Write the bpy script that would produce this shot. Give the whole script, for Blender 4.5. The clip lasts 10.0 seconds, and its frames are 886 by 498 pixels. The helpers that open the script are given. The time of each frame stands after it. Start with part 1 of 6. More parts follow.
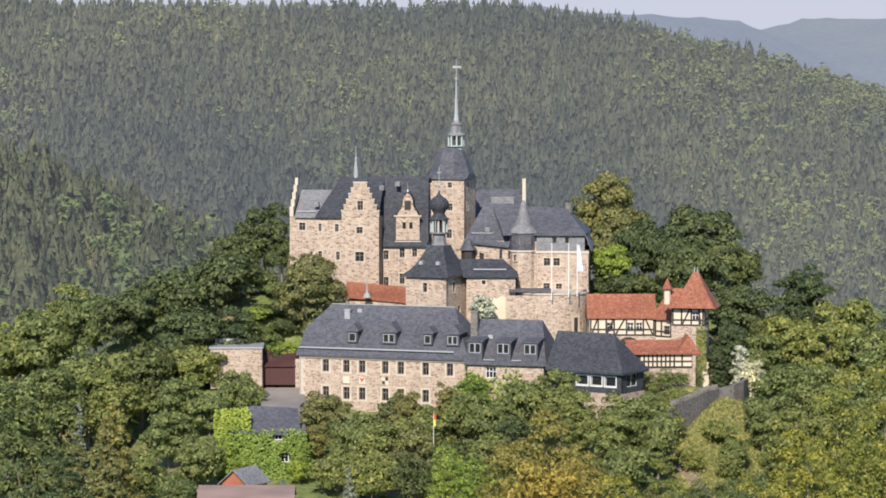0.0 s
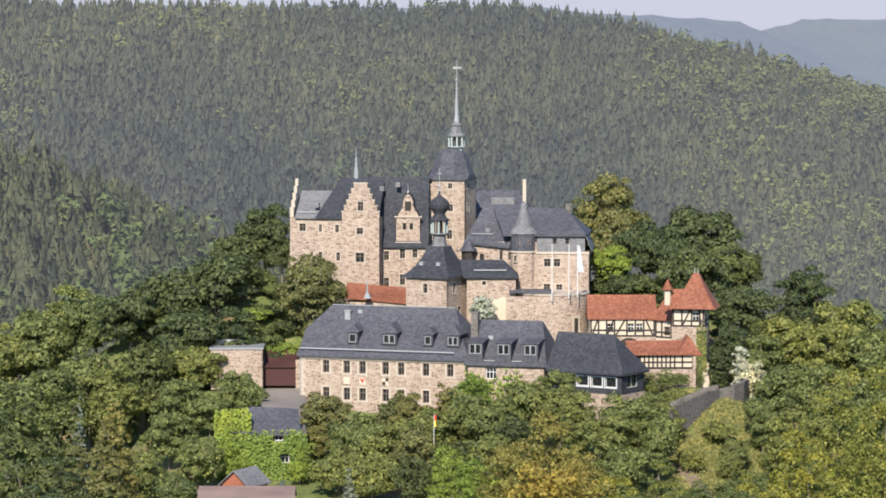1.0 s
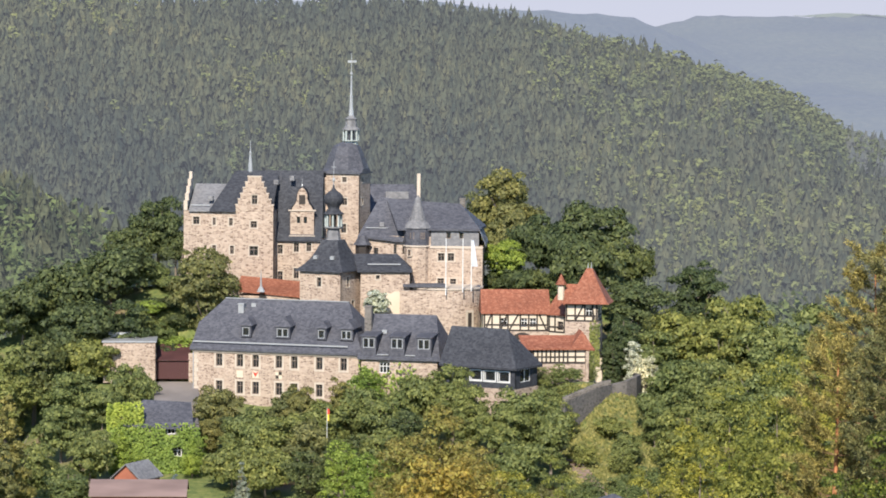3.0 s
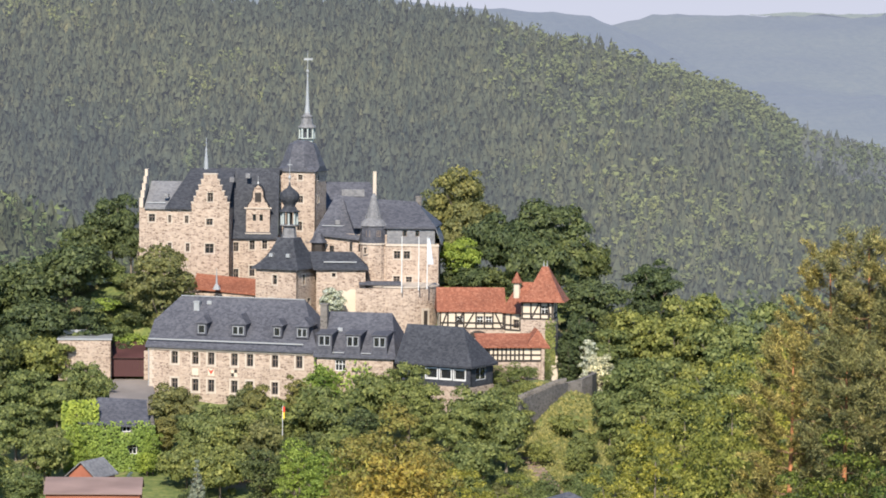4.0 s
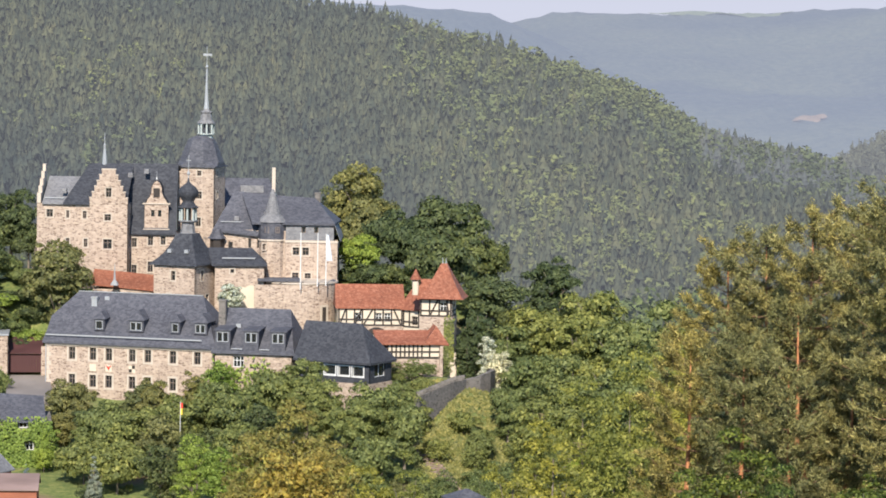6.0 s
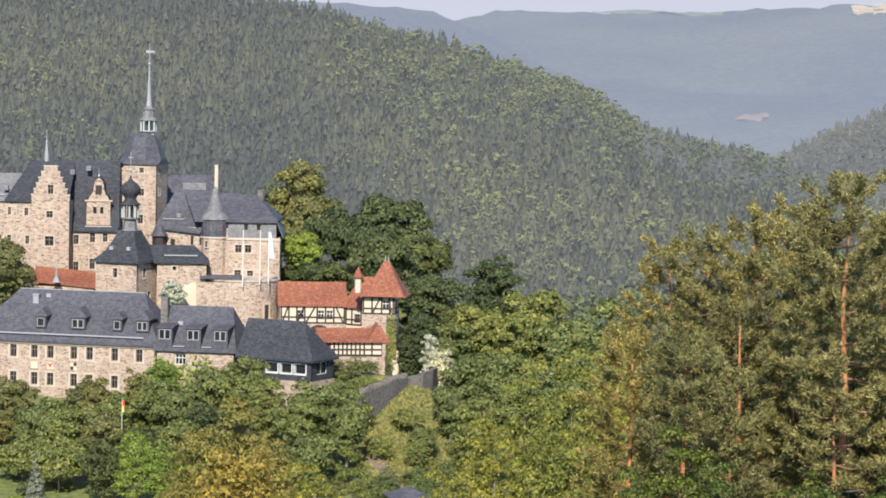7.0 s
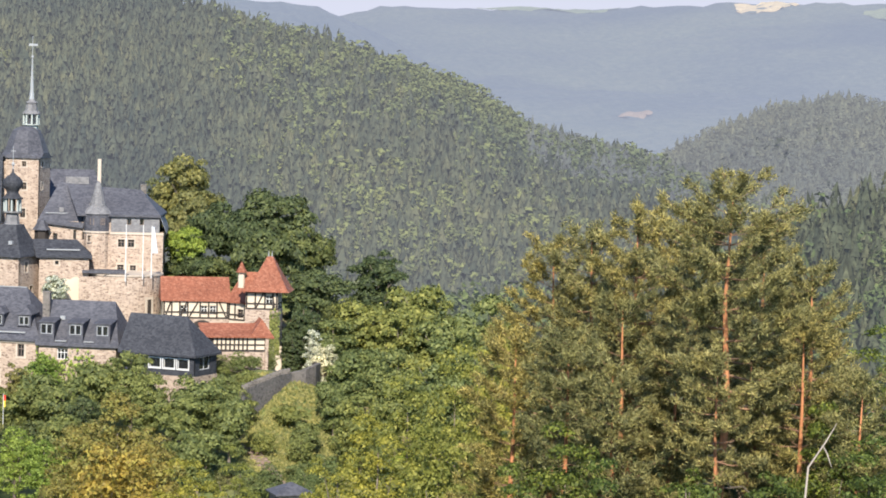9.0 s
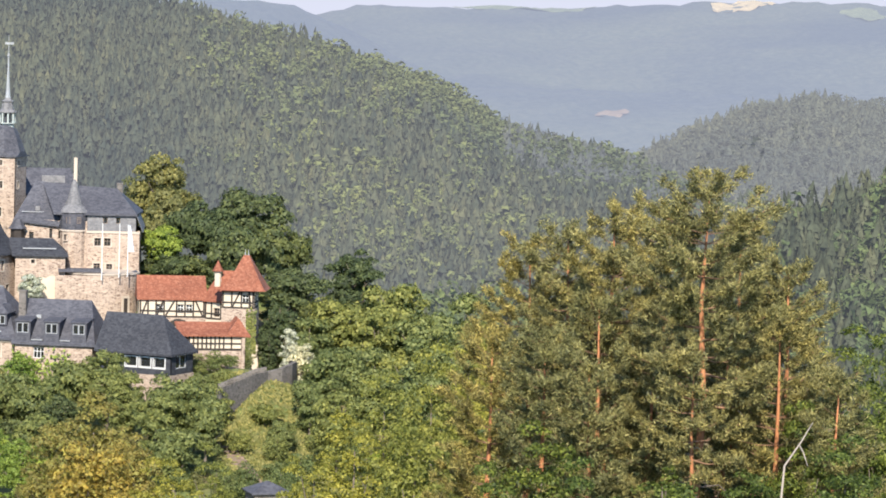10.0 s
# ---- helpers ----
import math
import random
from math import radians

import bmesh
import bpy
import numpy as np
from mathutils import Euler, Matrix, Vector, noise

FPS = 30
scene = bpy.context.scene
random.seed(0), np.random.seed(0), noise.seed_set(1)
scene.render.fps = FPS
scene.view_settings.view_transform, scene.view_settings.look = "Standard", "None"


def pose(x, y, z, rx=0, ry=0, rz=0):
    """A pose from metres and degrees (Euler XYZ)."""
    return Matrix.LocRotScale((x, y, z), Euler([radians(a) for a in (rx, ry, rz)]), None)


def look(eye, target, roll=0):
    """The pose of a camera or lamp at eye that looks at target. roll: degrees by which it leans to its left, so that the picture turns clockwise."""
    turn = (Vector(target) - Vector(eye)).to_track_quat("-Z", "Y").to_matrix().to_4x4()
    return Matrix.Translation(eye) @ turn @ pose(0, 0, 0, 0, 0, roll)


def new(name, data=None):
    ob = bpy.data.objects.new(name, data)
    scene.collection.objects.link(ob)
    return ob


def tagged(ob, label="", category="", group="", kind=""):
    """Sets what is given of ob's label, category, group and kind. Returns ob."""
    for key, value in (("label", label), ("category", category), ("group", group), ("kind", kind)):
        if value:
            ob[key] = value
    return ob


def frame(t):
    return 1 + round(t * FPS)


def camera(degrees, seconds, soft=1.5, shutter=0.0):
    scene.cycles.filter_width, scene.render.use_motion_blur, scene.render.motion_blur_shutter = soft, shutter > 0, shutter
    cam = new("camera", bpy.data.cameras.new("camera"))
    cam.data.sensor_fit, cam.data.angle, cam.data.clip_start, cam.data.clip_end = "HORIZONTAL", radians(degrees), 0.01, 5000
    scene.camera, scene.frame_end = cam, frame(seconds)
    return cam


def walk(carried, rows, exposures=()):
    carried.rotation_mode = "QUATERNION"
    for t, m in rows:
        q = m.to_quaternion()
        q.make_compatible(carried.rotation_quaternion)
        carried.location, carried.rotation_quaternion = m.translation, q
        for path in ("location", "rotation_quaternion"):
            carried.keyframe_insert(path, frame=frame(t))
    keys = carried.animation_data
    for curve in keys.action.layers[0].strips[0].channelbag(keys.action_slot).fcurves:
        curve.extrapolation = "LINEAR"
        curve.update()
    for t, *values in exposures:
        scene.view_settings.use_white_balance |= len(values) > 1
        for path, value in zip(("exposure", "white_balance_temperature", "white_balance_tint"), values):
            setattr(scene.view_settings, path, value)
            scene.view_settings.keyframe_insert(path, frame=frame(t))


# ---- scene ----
# ================= camera and walk =================
EYE = Vector((0, 0, 60))
cam = camera(16.56, 10.0, soft=1.8)
# seconds, heading to the right, tilt, lean (degrees)
TURNS = (
    (0.0, 0.006, -3.642, 0.006),
    (0.5, -0.007, -3.646, 0.026),
    (1.0, 0.000, -3.627, 0.000),
    (1.5, 0.086, -3.650, 0.076),
    (2.0, 0.179, -3.653, 0.123),
    (2.5, 1.124, -3.694, 0.298),
    (4.0, 2.831, -3.762, 0.584),
    (4.5, 3.200, -3.770, 0.693),
    (5.0, 3.709, -3.768, 0.774),
    (5.5, 4.197, -3.781, 0.852),
    (7.0, 5.821, -3.818, 1.160),
    (7.5, 6.340, -3.817, 1.265),
    (8.0, 7.084, -3.825, 1.429),
    (8.5, 7.486, -3.826, 1.468),
    (9.0, 8.015, -3.846, 1.575),
    (9.5, 8.459, -3.857, 1.651),
    (10.0, 8.458, -3.857, 1.612),
)


def aim(heading, tilt, lean):
    h, p = radians(heading), radians(tilt)
    way = Vector((math.sin(h) * math.cos(p), math.cos(h) * math.cos(p), math.sin(p)))
    return look(EYE, EYE + 100 * way, lean)


walk(cam, [(t, aim(h, p, r)) for t, h, p, r in TURNS], exposures=((0.0, 0.74), (2.0, 0.78), (5.5, 0.86), (7.5, 0.80), (8.2, 0.82), (9.0, 0.98), (10.0, 1.03)))

# ================= light =================
SUN_AZ, SUN_EL = -171.0, 36.0     # degrees from north (+y) clockwise, above the horizon
world = bpy.data.worlds.new("sky")
scene.world = world
world.use_nodes = True
wn = world.node_tree.nodes
sky = wn.new("ShaderNodeTexSky")
sky.sky_type, sky.sun_disc = "NISHITA", False
sky.sun_elevation, sky.sun_rotation = radians(SUN_EL), radians(SUN_AZ)
sky.dust_density, sky.air_density, sky.ozone_density = 0.1, 0.8, 3.0
wn["Background"].inputs["Strength"].default_value = 0.135
world.node_tree.links.new(sky.outputs[0], wn["Background"].inputs["Color"])
sun = new("sun", bpy.data.lights.new("sun", "SUN"))
sun.data.energy, sun.data.angle, sun.data.color = 4.5, radians(0.6), (1.0, 0.93, 0.82)
sun.matrix_world = look((0, 0, 0), (-math.sin(radians(SUN_AZ)) * math.cos(radians(SUN_EL)),
                                    -math.cos(radians(SUN_AZ)) * math.cos(radians(SUN_EL)), -math.sin(radians(SUN_EL))))

# ================= materials =================


def mat(name, rough=0.8, metal=0.0):
    m = bpy.data.materials.new(name)
    m.use_nodes = True
    b = m.node_tree.nodes["Principled BSDF"]
    b.inputs["Roughness"].default_value, b.inputs["Metallic"].default_value = rough, metal
    b.inputs["Specular IOR Level"].default_value = 0.3
    return m, m.node_tree.nodes, m.node_tree.links, b


def ramp(nodes, links, fac, stops):
    r = nodes.new("ShaderNodeValToRGB")
    e = r.color_ramp.elements
    while len(e) < len(stops):
        e.new(0.5)
    for k, (p, c) in zip(e, stops):
        k.position, k.color = p, (*c, 1)
    links.new(fac, r.inputs[0])
    return r.outputs[0]


def mixed(nodes, links, a, b, fac, kind="MIX"):
    n = nodes.new("ShaderNodeMix")
    n.data_type, n.blend_type = "RGBA", kind
    for socket, value in ((n.inputs[0], fac), (n.inputs[6], a), (n.inputs[7], b)):
        if isinstance(value, (int, float)):
            socket.default_value = value
        elif isinstance(value, tuple):
            socket.default_value = (*value, 1)
        else:
            links.new(value, socket)
    return n.outputs[2]


def noise_of(nodes, links, scale, detail=4, vector=None):
    n = nodes.new("ShaderNodeTexNoise")
    n.inputs["Scale"].default_value, n.inputs["Detail"].default_value = scale, detail
    if vector:
        links.new(vector, n.inputs["Vector"])
    return n.outputs["Fac"]


def bumped(nodes, links, b, height, dist, strength=0.6):
    n = nodes.new("ShaderNodeBump")
    n.inputs["Strength"].default_value, n.inputs["Distance"].default_value = strength, dist
    links.new(height, n.inputs["Height"])
    links.new(n.outputs[0], b.inputs["Normal"])


def stretched(nodes, links, sx, sy, sz):
    tc, mp = nodes.new("ShaderNodeTexCoord"), nodes.new("ShaderNodeMapping")
    mp.inputs["Scale"].default_value = (sx, sy, sz)
    links.new(tc.outputs["Object"], mp.inputs["Vector"])
    return mp.outputs[0]


def rubble(name, light, dark, joint, size=2.2):
    """Rubble masonry: uneven courses of stones with pale mortar."""
    m, n, l, b = mat(name, 0.9)
    v = stretched(n, l, size, size, size * 1.9)
    wob = n.new("ShaderNodeTexNoise")
    wob.inputs["Scale"].default_value = 1.3
    l.new(v, wob.inputs["Vector"])
    add = n.new("ShaderNodeVectorMath")
    add.operation = "MULTIPLY_ADD"
    add.inputs[1].default_value = (0.7, 0.7, 0.7)
    l.new(wob.outputs["Color"], add.inputs[0])
    l.new(v, add.inputs[2])
    cell, edge = n.new("ShaderNodeTexVoronoi"), n.new("ShaderNodeTexVoronoi")
    edge.feature = "DISTANCE_TO_EDGE"
    for k in (cell, edge):
        k.inputs["Scale"].default_value = 1.0
        l.new(add.outputs[0], k.inputs["Vector"])
    sep = n.new("ShaderNodeSeparateColor")
    l.new(cell.outputs["Color"], sep.inputs[0])
    stone = ramp(n, l, sep.outputs[0], ((0.0, dark), (0.45, tuple((a + c) / 2 for a, c in zip(light, dark))), (1.0, light)))
    mortar = ramp(n, l, edge.outputs["Distance"], ((0.03, (1, 1, 1)), (0.12, (0, 0, 0))))
    c = mixed(n, l, stone, joint, mortar)
    stain = ramp(n, l, noise_of(n, l, 0.35, 5), ((0.35, (0.72, 0.70, 0.68)), (0.6, (1, 1, 1))))
    l.new(mixed(n, l, c, stain, 0.75, "MULTIPLY"), b.inputs["Base Color"])
    bumped(n, l, b, edge.outputs["Distance"], 0.08, 0.7)
    return m


def slate(name, a, c, rough=0.68):
    """Small slates in courses, some lighter, some mossy."""
    m, n, l, b = mat(name, rough)
    b.inputs["Specular IOR Level"].default_value = 0.2
    br = n.new("ShaderNodeTexVoronoi")
    br.inputs["Scale"].default_value = 1.0
    l.new(stretched(n, l, 3.5, 3.5, 5.0), br.inputs["Vector"])
    sep = n.new("ShaderNodeSeparateColor")
    l.new(br.outputs["Color"], sep.inputs[0])
    base = ramp(n, l, sep.outputs[0], ((0.0, a), (1.0, c)))
    big = ramp(n, l, noise_of(n, l, 0.45, 6), ((0.3, (0.72, 0.72, 0.72)), (0.7, (1.2, 1.2, 1.18))))
    l.new(mixed(n, l, base, big, 1.0, "MULTIPLY"), b.inputs["Base Color"])
    bumped(n, l, b, br.outputs["Distance"], 0.03, 0.5)
    return m


def rooftile(name, a, c, d):
    m, n, l, b = mat(name, 0.8)
    br = n.new("ShaderNodeTexVoronoi")
    br.inputs["Scale"].default_value = 1.0
    l.new(stretched(n, l, 4.5, 4.5, 4.5), br.inputs["Vector"])
    sep = n.new("ShaderNodeSeparateColor")
    l.new(br.outputs["Color"], sep.inputs[0])
    base = ramp(n, l, sep.outputs[0], ((0.0, a), (0.6, c), (1.0, d)))
    big = ramp(n, l, noise_of(n, l, 0.5, 6), ((0.3, (0.65, 0.62, 0.62)), (0.65, (1.1, 1.1, 1.1))))
    l.new(mixed(n, l, base, big, 1.0, "MULTIPLY"), b.inputs["Base Color"])
    bumped(n, l, b, br.outputs["Distance"], 0.05, 0.6)
    return m


def plain(name, c, rough=0.8, metal=0.0, vary=0.25, scale=1.5):
    m, n, l, b = mat(name, rough, metal)
    f = noise_of(n, l, scale, 6)
    l.new(ramp(n, l, f, ((0.3, tuple(k * (1 - vary) for k in c)), (0.7, tuple(min(1, k * (1 + vary)) for k in c)))), b.inputs["Base Color"])
    bumped(n, l, b, noise_of(n, l, scale * 12, 3), 0.01, 0.4)
    return m


def foliage(name, a, c, d, trans=0.42):
    """Leaves: each clump its own green, some light passing through."""
    m, n, l, b = mat(name, 0.6)
    g, o = n.new("ShaderNodeNewGeometry"), n.new("ShaderNodeObjectInfo")
    a, d = tuple(0.85 * k for k in a), tuple(1.15 * k for k in d)
    col = ramp(n, l, g.outputs["Random Per Island"], ((0.0, a), (0.5, c), (1.0, d)))
    tone = ramp(n, l, o.outputs["Random"], ((0.0, (0.75, 0.82, 0.85)), (0.5, (1, 1, 1)), (1.0, (1.22, 1.12, 0.9))))
    col = mixed(n, l, col, tone, 1.0, "MULTIPLY")
    clump = ramp(n, l, noise_of(n, l, 0.9, 3, g.outputs["Position"]), ((0.3, (0.78, 0.82, 0.88)), (0.7, (1.24, 1.18, 1.04))))
    col = mixed(n, l, col, clump, 1.0, "MULTIPLY")
    l.new(col, b.inputs["Base Color"])
    t = n.new("ShaderNodeBsdfTranslucent")
    l.new(col, t.inputs["Color"])
    mx = n.new("ShaderNodeMixShader")
    mx.inputs[0].default_value = trans
    l.new(b.outputs[0], mx.inputs[1])
    l.new(t.outputs[0], mx.inputs[2])
    l.new(mx.outputs[0], n["Material Output"].inputs["Surface"])
    return m


def distant(name, stops, haze_glow, strength, patch=0.004, grain=0.25):
    """Far woods; emission stands in for a kilometre and more of summer haze."""
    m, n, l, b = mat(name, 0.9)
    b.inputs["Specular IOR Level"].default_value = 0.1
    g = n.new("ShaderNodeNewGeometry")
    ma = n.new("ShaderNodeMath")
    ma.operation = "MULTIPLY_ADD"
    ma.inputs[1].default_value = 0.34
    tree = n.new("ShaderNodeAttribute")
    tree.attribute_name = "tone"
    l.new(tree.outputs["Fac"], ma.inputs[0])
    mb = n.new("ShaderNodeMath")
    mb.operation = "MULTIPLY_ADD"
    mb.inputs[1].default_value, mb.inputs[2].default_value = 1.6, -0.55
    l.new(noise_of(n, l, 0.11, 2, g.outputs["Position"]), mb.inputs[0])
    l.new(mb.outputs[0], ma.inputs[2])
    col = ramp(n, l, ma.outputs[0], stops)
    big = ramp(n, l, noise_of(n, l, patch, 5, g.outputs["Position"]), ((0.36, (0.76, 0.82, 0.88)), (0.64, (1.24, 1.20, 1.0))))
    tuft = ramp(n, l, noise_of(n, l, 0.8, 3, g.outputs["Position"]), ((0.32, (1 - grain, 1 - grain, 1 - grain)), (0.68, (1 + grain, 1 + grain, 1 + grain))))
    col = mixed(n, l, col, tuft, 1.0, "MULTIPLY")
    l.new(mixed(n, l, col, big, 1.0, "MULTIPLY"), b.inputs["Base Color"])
    # even blue-grey emission paints the haze over the surface colour
    b.inputs["Emission Color"].default_value = (*haze_glow, 1)
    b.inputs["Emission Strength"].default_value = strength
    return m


STONE = rubble("warm_rubble", (0.50, 0.39, 0.305), (0.180, 0.123, 0.094), (0.44, 0.355, 0.285), 2.5)
STONE_GREY = rubble("grey_rubble", (0.20, 0.18, 0.165), (0.09, 0.08, 0.072), (0.17, 0.155, 0.14))
SLATE = slate("slate", (0.056, 0.057, 0.070), (0.104, 0.104, 0.120))
SLATE_DARK = slate("dark_slate", (0.030, 0.032, 0.040), (0.062, 0.064, 0.074), 0.8)
SLATE_PALE = slate("pale_slate", (0.14, 0.138, 0.145), (0.22, 0.215, 0.22))
TILE = rooftile("red_tile", (0.19, 0.066, 0.038), (0.27, 0.096, 0.054), (0.33, 0.14, 0.085))
TRIM = plain("sandstone_trim", (0.44, 0.37, 0.30), 0.85, vary=0.12)
PLASTER = plain("cream_plaster", (0.52, 0.44, 0.34), 0.9, vary=0.08)
TIMBER = plain("dark_timber", (0.035, 0.028, 0.024), 0.75)
WHITE = plain("white_paint", (0.6, 0.59, 0.57), 0.5, vary=0.05)
SASH = plain("brown_sash", (0.17, 0.13, 0.105), 0.5)
LEAD = plain("zinc", (0.33, 0.335, 0.34), 0.45, 0.3, vary=0.12)
PATINA = plain("pale_copper_green", (0.33, 0.36, 0.34), 0.6, vary=0.15)
REDWOOD = plain("red_brown_boards", (0.065, 0.026, 0.025), 0.7)
BARN = plain("weathered_red_boards", (0.28, 0.10, 0.06), 0.8)
YARD = plain("paved_yard", (0.22, 0.19, 0.17), 0.9)
BARK = plain("grey_bark", (0.16, 0.13, 0.10), 0.9)
PINELIMB = plain("brown_pine_limb", (0.24, 0.135, 0.08), 0.85, vary=0.3, scale=3)
PINEBARK = plain("orange_pine_bark", (0.40, 0.17, 0.075), 0.85, vary=0.35, scale=3)
DEAD = plain("bleached_wood", (0.36, 0.31, 0.26), 0.8)
CLOTH = plain("white_cloth", (0.50, 0.55, 0.63), 0.9, vary=0.05)
FLAGRED = plain("red_cloth", (0.6, 0.05, 0.03), 0.9)
FLAGYEL = plain("yellow_cloth", (0.75, 0.5, 0.05), 0.9)
GLASS, _n, _l, _b = mat("window_glass", 0.06)
_b.inputs["Base Color"].default_value = (0.12, 0.13, 0.14, 1)
_b.inputs["Transmission Weight"].default_value = 0.85
LEAF_DARK = foliage("dark_leaves", (0.052, 0.068, 0.030), (0.092, 0.118, 0.048), (0.145, 0.168, 0.064))
LEAF = foliage("green_leaves", (0.094, 0.120, 0.042), (0.165, 0.195, 0.064), (0.255, 0.272, 0.096))
LEAF_BRIGHT = foliage("bright_leaves", (0.139, 0.196, 0.036), (0.227, 0.299, 0.054), (0.315, 0.380, 0.084))
LEAF_RICH = foliage("rich_green_leaves", (0.036, 0.056, 0.012), (0.086, 0.118, 0.024), (0.18, 0.215, 0.046))
LEAF_OLIVE = foliage("olive_leaves", (0.105, 0.112, 0.044), (0.175, 0.178, 0.064), (0.26, 0.245, 0.096))
LEAF_BIRCH = foliage("birch_leaves", (0.125, 0.140, 0.03), (0.215, 0.225, 0.046), (0.32, 0.31, 0.075))
LEAF_GOLD = foliage("golden_leaves", (0.185, 0.150, 0.040), (0.315, 0.250, 0.066), (0.33, 0.305, 0.085))
NEEDLE = foliage("pine_needles", (0.075, 0.076, 0.030), (0.170, 0.158, 0.058), (0.37, 0.325, 0.125), 0.2)
NEEDLE_BLUE = foliage("blue_spruce_needles", (0.10, 0.13, 0.12), (0.15, 0.185, 0.17), (0.21, 0.245, 0.225), 0.2)
BLOSSOM = foliage("white_blossom", (0.12, 0.15, 0.06), (0.5, 0.5, 0.38), (0.7, 0.68, 0.55), 0.25)
# haze painted in: the farther the hill, the stronger its blue-grey emission
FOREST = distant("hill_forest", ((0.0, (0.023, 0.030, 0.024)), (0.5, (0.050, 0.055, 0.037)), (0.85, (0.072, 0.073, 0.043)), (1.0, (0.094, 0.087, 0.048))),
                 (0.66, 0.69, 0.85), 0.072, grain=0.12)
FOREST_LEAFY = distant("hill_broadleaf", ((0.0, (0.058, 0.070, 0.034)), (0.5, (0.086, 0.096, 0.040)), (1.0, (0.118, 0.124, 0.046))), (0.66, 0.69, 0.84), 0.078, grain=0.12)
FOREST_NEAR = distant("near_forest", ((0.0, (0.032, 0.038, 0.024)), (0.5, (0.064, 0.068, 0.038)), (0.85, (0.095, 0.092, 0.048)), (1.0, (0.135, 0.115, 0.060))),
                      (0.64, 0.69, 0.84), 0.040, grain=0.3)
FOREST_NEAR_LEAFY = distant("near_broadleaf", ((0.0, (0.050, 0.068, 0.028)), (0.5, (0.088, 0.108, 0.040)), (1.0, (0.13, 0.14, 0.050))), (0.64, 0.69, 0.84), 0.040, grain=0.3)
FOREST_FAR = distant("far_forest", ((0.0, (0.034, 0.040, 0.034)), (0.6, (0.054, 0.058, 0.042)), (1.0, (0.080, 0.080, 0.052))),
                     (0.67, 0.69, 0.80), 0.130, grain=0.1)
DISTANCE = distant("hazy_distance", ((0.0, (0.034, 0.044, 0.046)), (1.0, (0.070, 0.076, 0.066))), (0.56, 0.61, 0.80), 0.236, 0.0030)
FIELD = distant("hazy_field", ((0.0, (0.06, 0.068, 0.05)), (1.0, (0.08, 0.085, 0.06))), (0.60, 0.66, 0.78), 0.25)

# ================= mesh helpers =================


def part(name, bm, material, parent=None, label="", smooth=False, kind=""):
    me = bpy.data.meshes.new(name)
    bmesh.ops.recalc_face_normals(bm, faces=bm.faces)
    bm.to_mesh(me)
    bm.free()
    me.materials.append(material)
    if smooth:
        me.shade_smooth()
    ob = new(name, me)
    ob.parent = parent
    return tagged(ob, label, "", "", kind)


def thing(name, x, y, z, rz, label, category, group="", kind=""):
    ob = new(name)
    ob.matrix_basis = pose(x, y, z, 0, 0, rz)
    ob.empty_display_size = 0.3
    return tagged(ob, label, category, group, kind)


def quad(bm, *pts):
    return bm.faces.new([bm.verts.new(p) for p in pts])


def box(bm, x0, x1, y0, y1, z0, z1):
    v = [bm.verts.new((x, y, z)) for z in (z0, z1) for x, y in ((x0, y0), (x1, y0), (x1, y1), (x0, y1))]
    for f in ((3, 2, 1, 0), (4, 5, 6, 7), (0, 1, 5, 4), (1, 2, 6, 5), (2, 3, 7, 6), (3, 0, 4, 7)):
        bm.faces.new([v[i] for i in f])


def boxes(*rows):
    bm = bmesh.new()
    for r in rows:
        box(bm, *r)
    return bm


def bar(bm, a, b, w, d):
    """A beam from a to b in a plane y = const, w wide, d deep."""
    a, b = Vector(a), Vector(b)
    u = (b - a).normalized()
    s = Vector((-u.z, 0, u.x)) * w / 2
    y = Vector((0, d, 0))
    v = [bm.verts.new(p) for p in (a - s, b - s, b + s, a + s, a - s + y, b - s + y, b + s + y, a + s + y)]
    for f in ((0, 1, 2, 3), (7, 6, 5, 4), (0, 4, 5, 1), (1, 5, 6, 2), (2, 6, 7, 3), (3, 7, 4, 0)):
        bm.faces.new([v[i] for i in f])


def solid(bm, top, lower):
    """Close a roof: faces of top (lists of points) above, the same lowered by lower underneath, with rims."""
    made = {}

    def vert(p, dz):
        k = (round(p[0], 3), round(p[1], 3), round(p[2], 3), dz)
        if k not in made:
            made[k] = bm.verts.new((p[0], p[1], p[2] - dz))
        return made[k]
    edges = {}
    for f in top:
        bm.faces.new([vert(p, 0) for p in f])
        bm.faces.new([vert(p, lower) for p in reversed(f)])
        for p, q in zip(f, f[1:] + f[:1]):
            k = (tuple(round(c, 3) for c in p), tuple(round(c, 3) for c in q))
            edges[k] = (p, q)
    for (p, q), (a, b) in edges.items():
        if (q, p) not in edges:
            bm.faces.new([vert(a, 0), vert(a, lower), vert(b, lower), vert(b, 0)])


def lathe(rings, sides, cx=0, cy=0, turn=0.0):
    """Rings of (radius, z) spun round a vertical axis."""
    bm = bmesh.new()
    rows = []
    for r, z in rings:
        rows.append([bm.verts.new((cx + r * math.cos(turn + 2 * math.pi * i / sides), cy + r * math.sin(turn + 2 * math.pi * i / sides), z)) for i in range(sides)])
    for a, b in zip(rows, rows[1:]):
        for i in range(sides):
            bm.faces.new((a[i], a[(i + 1) % sides], b[(i + 1) % sides], b[i]))
    bm.faces.new(list(reversed(rows[0])))
    bm.faces.new(rows[-1])
    return bm


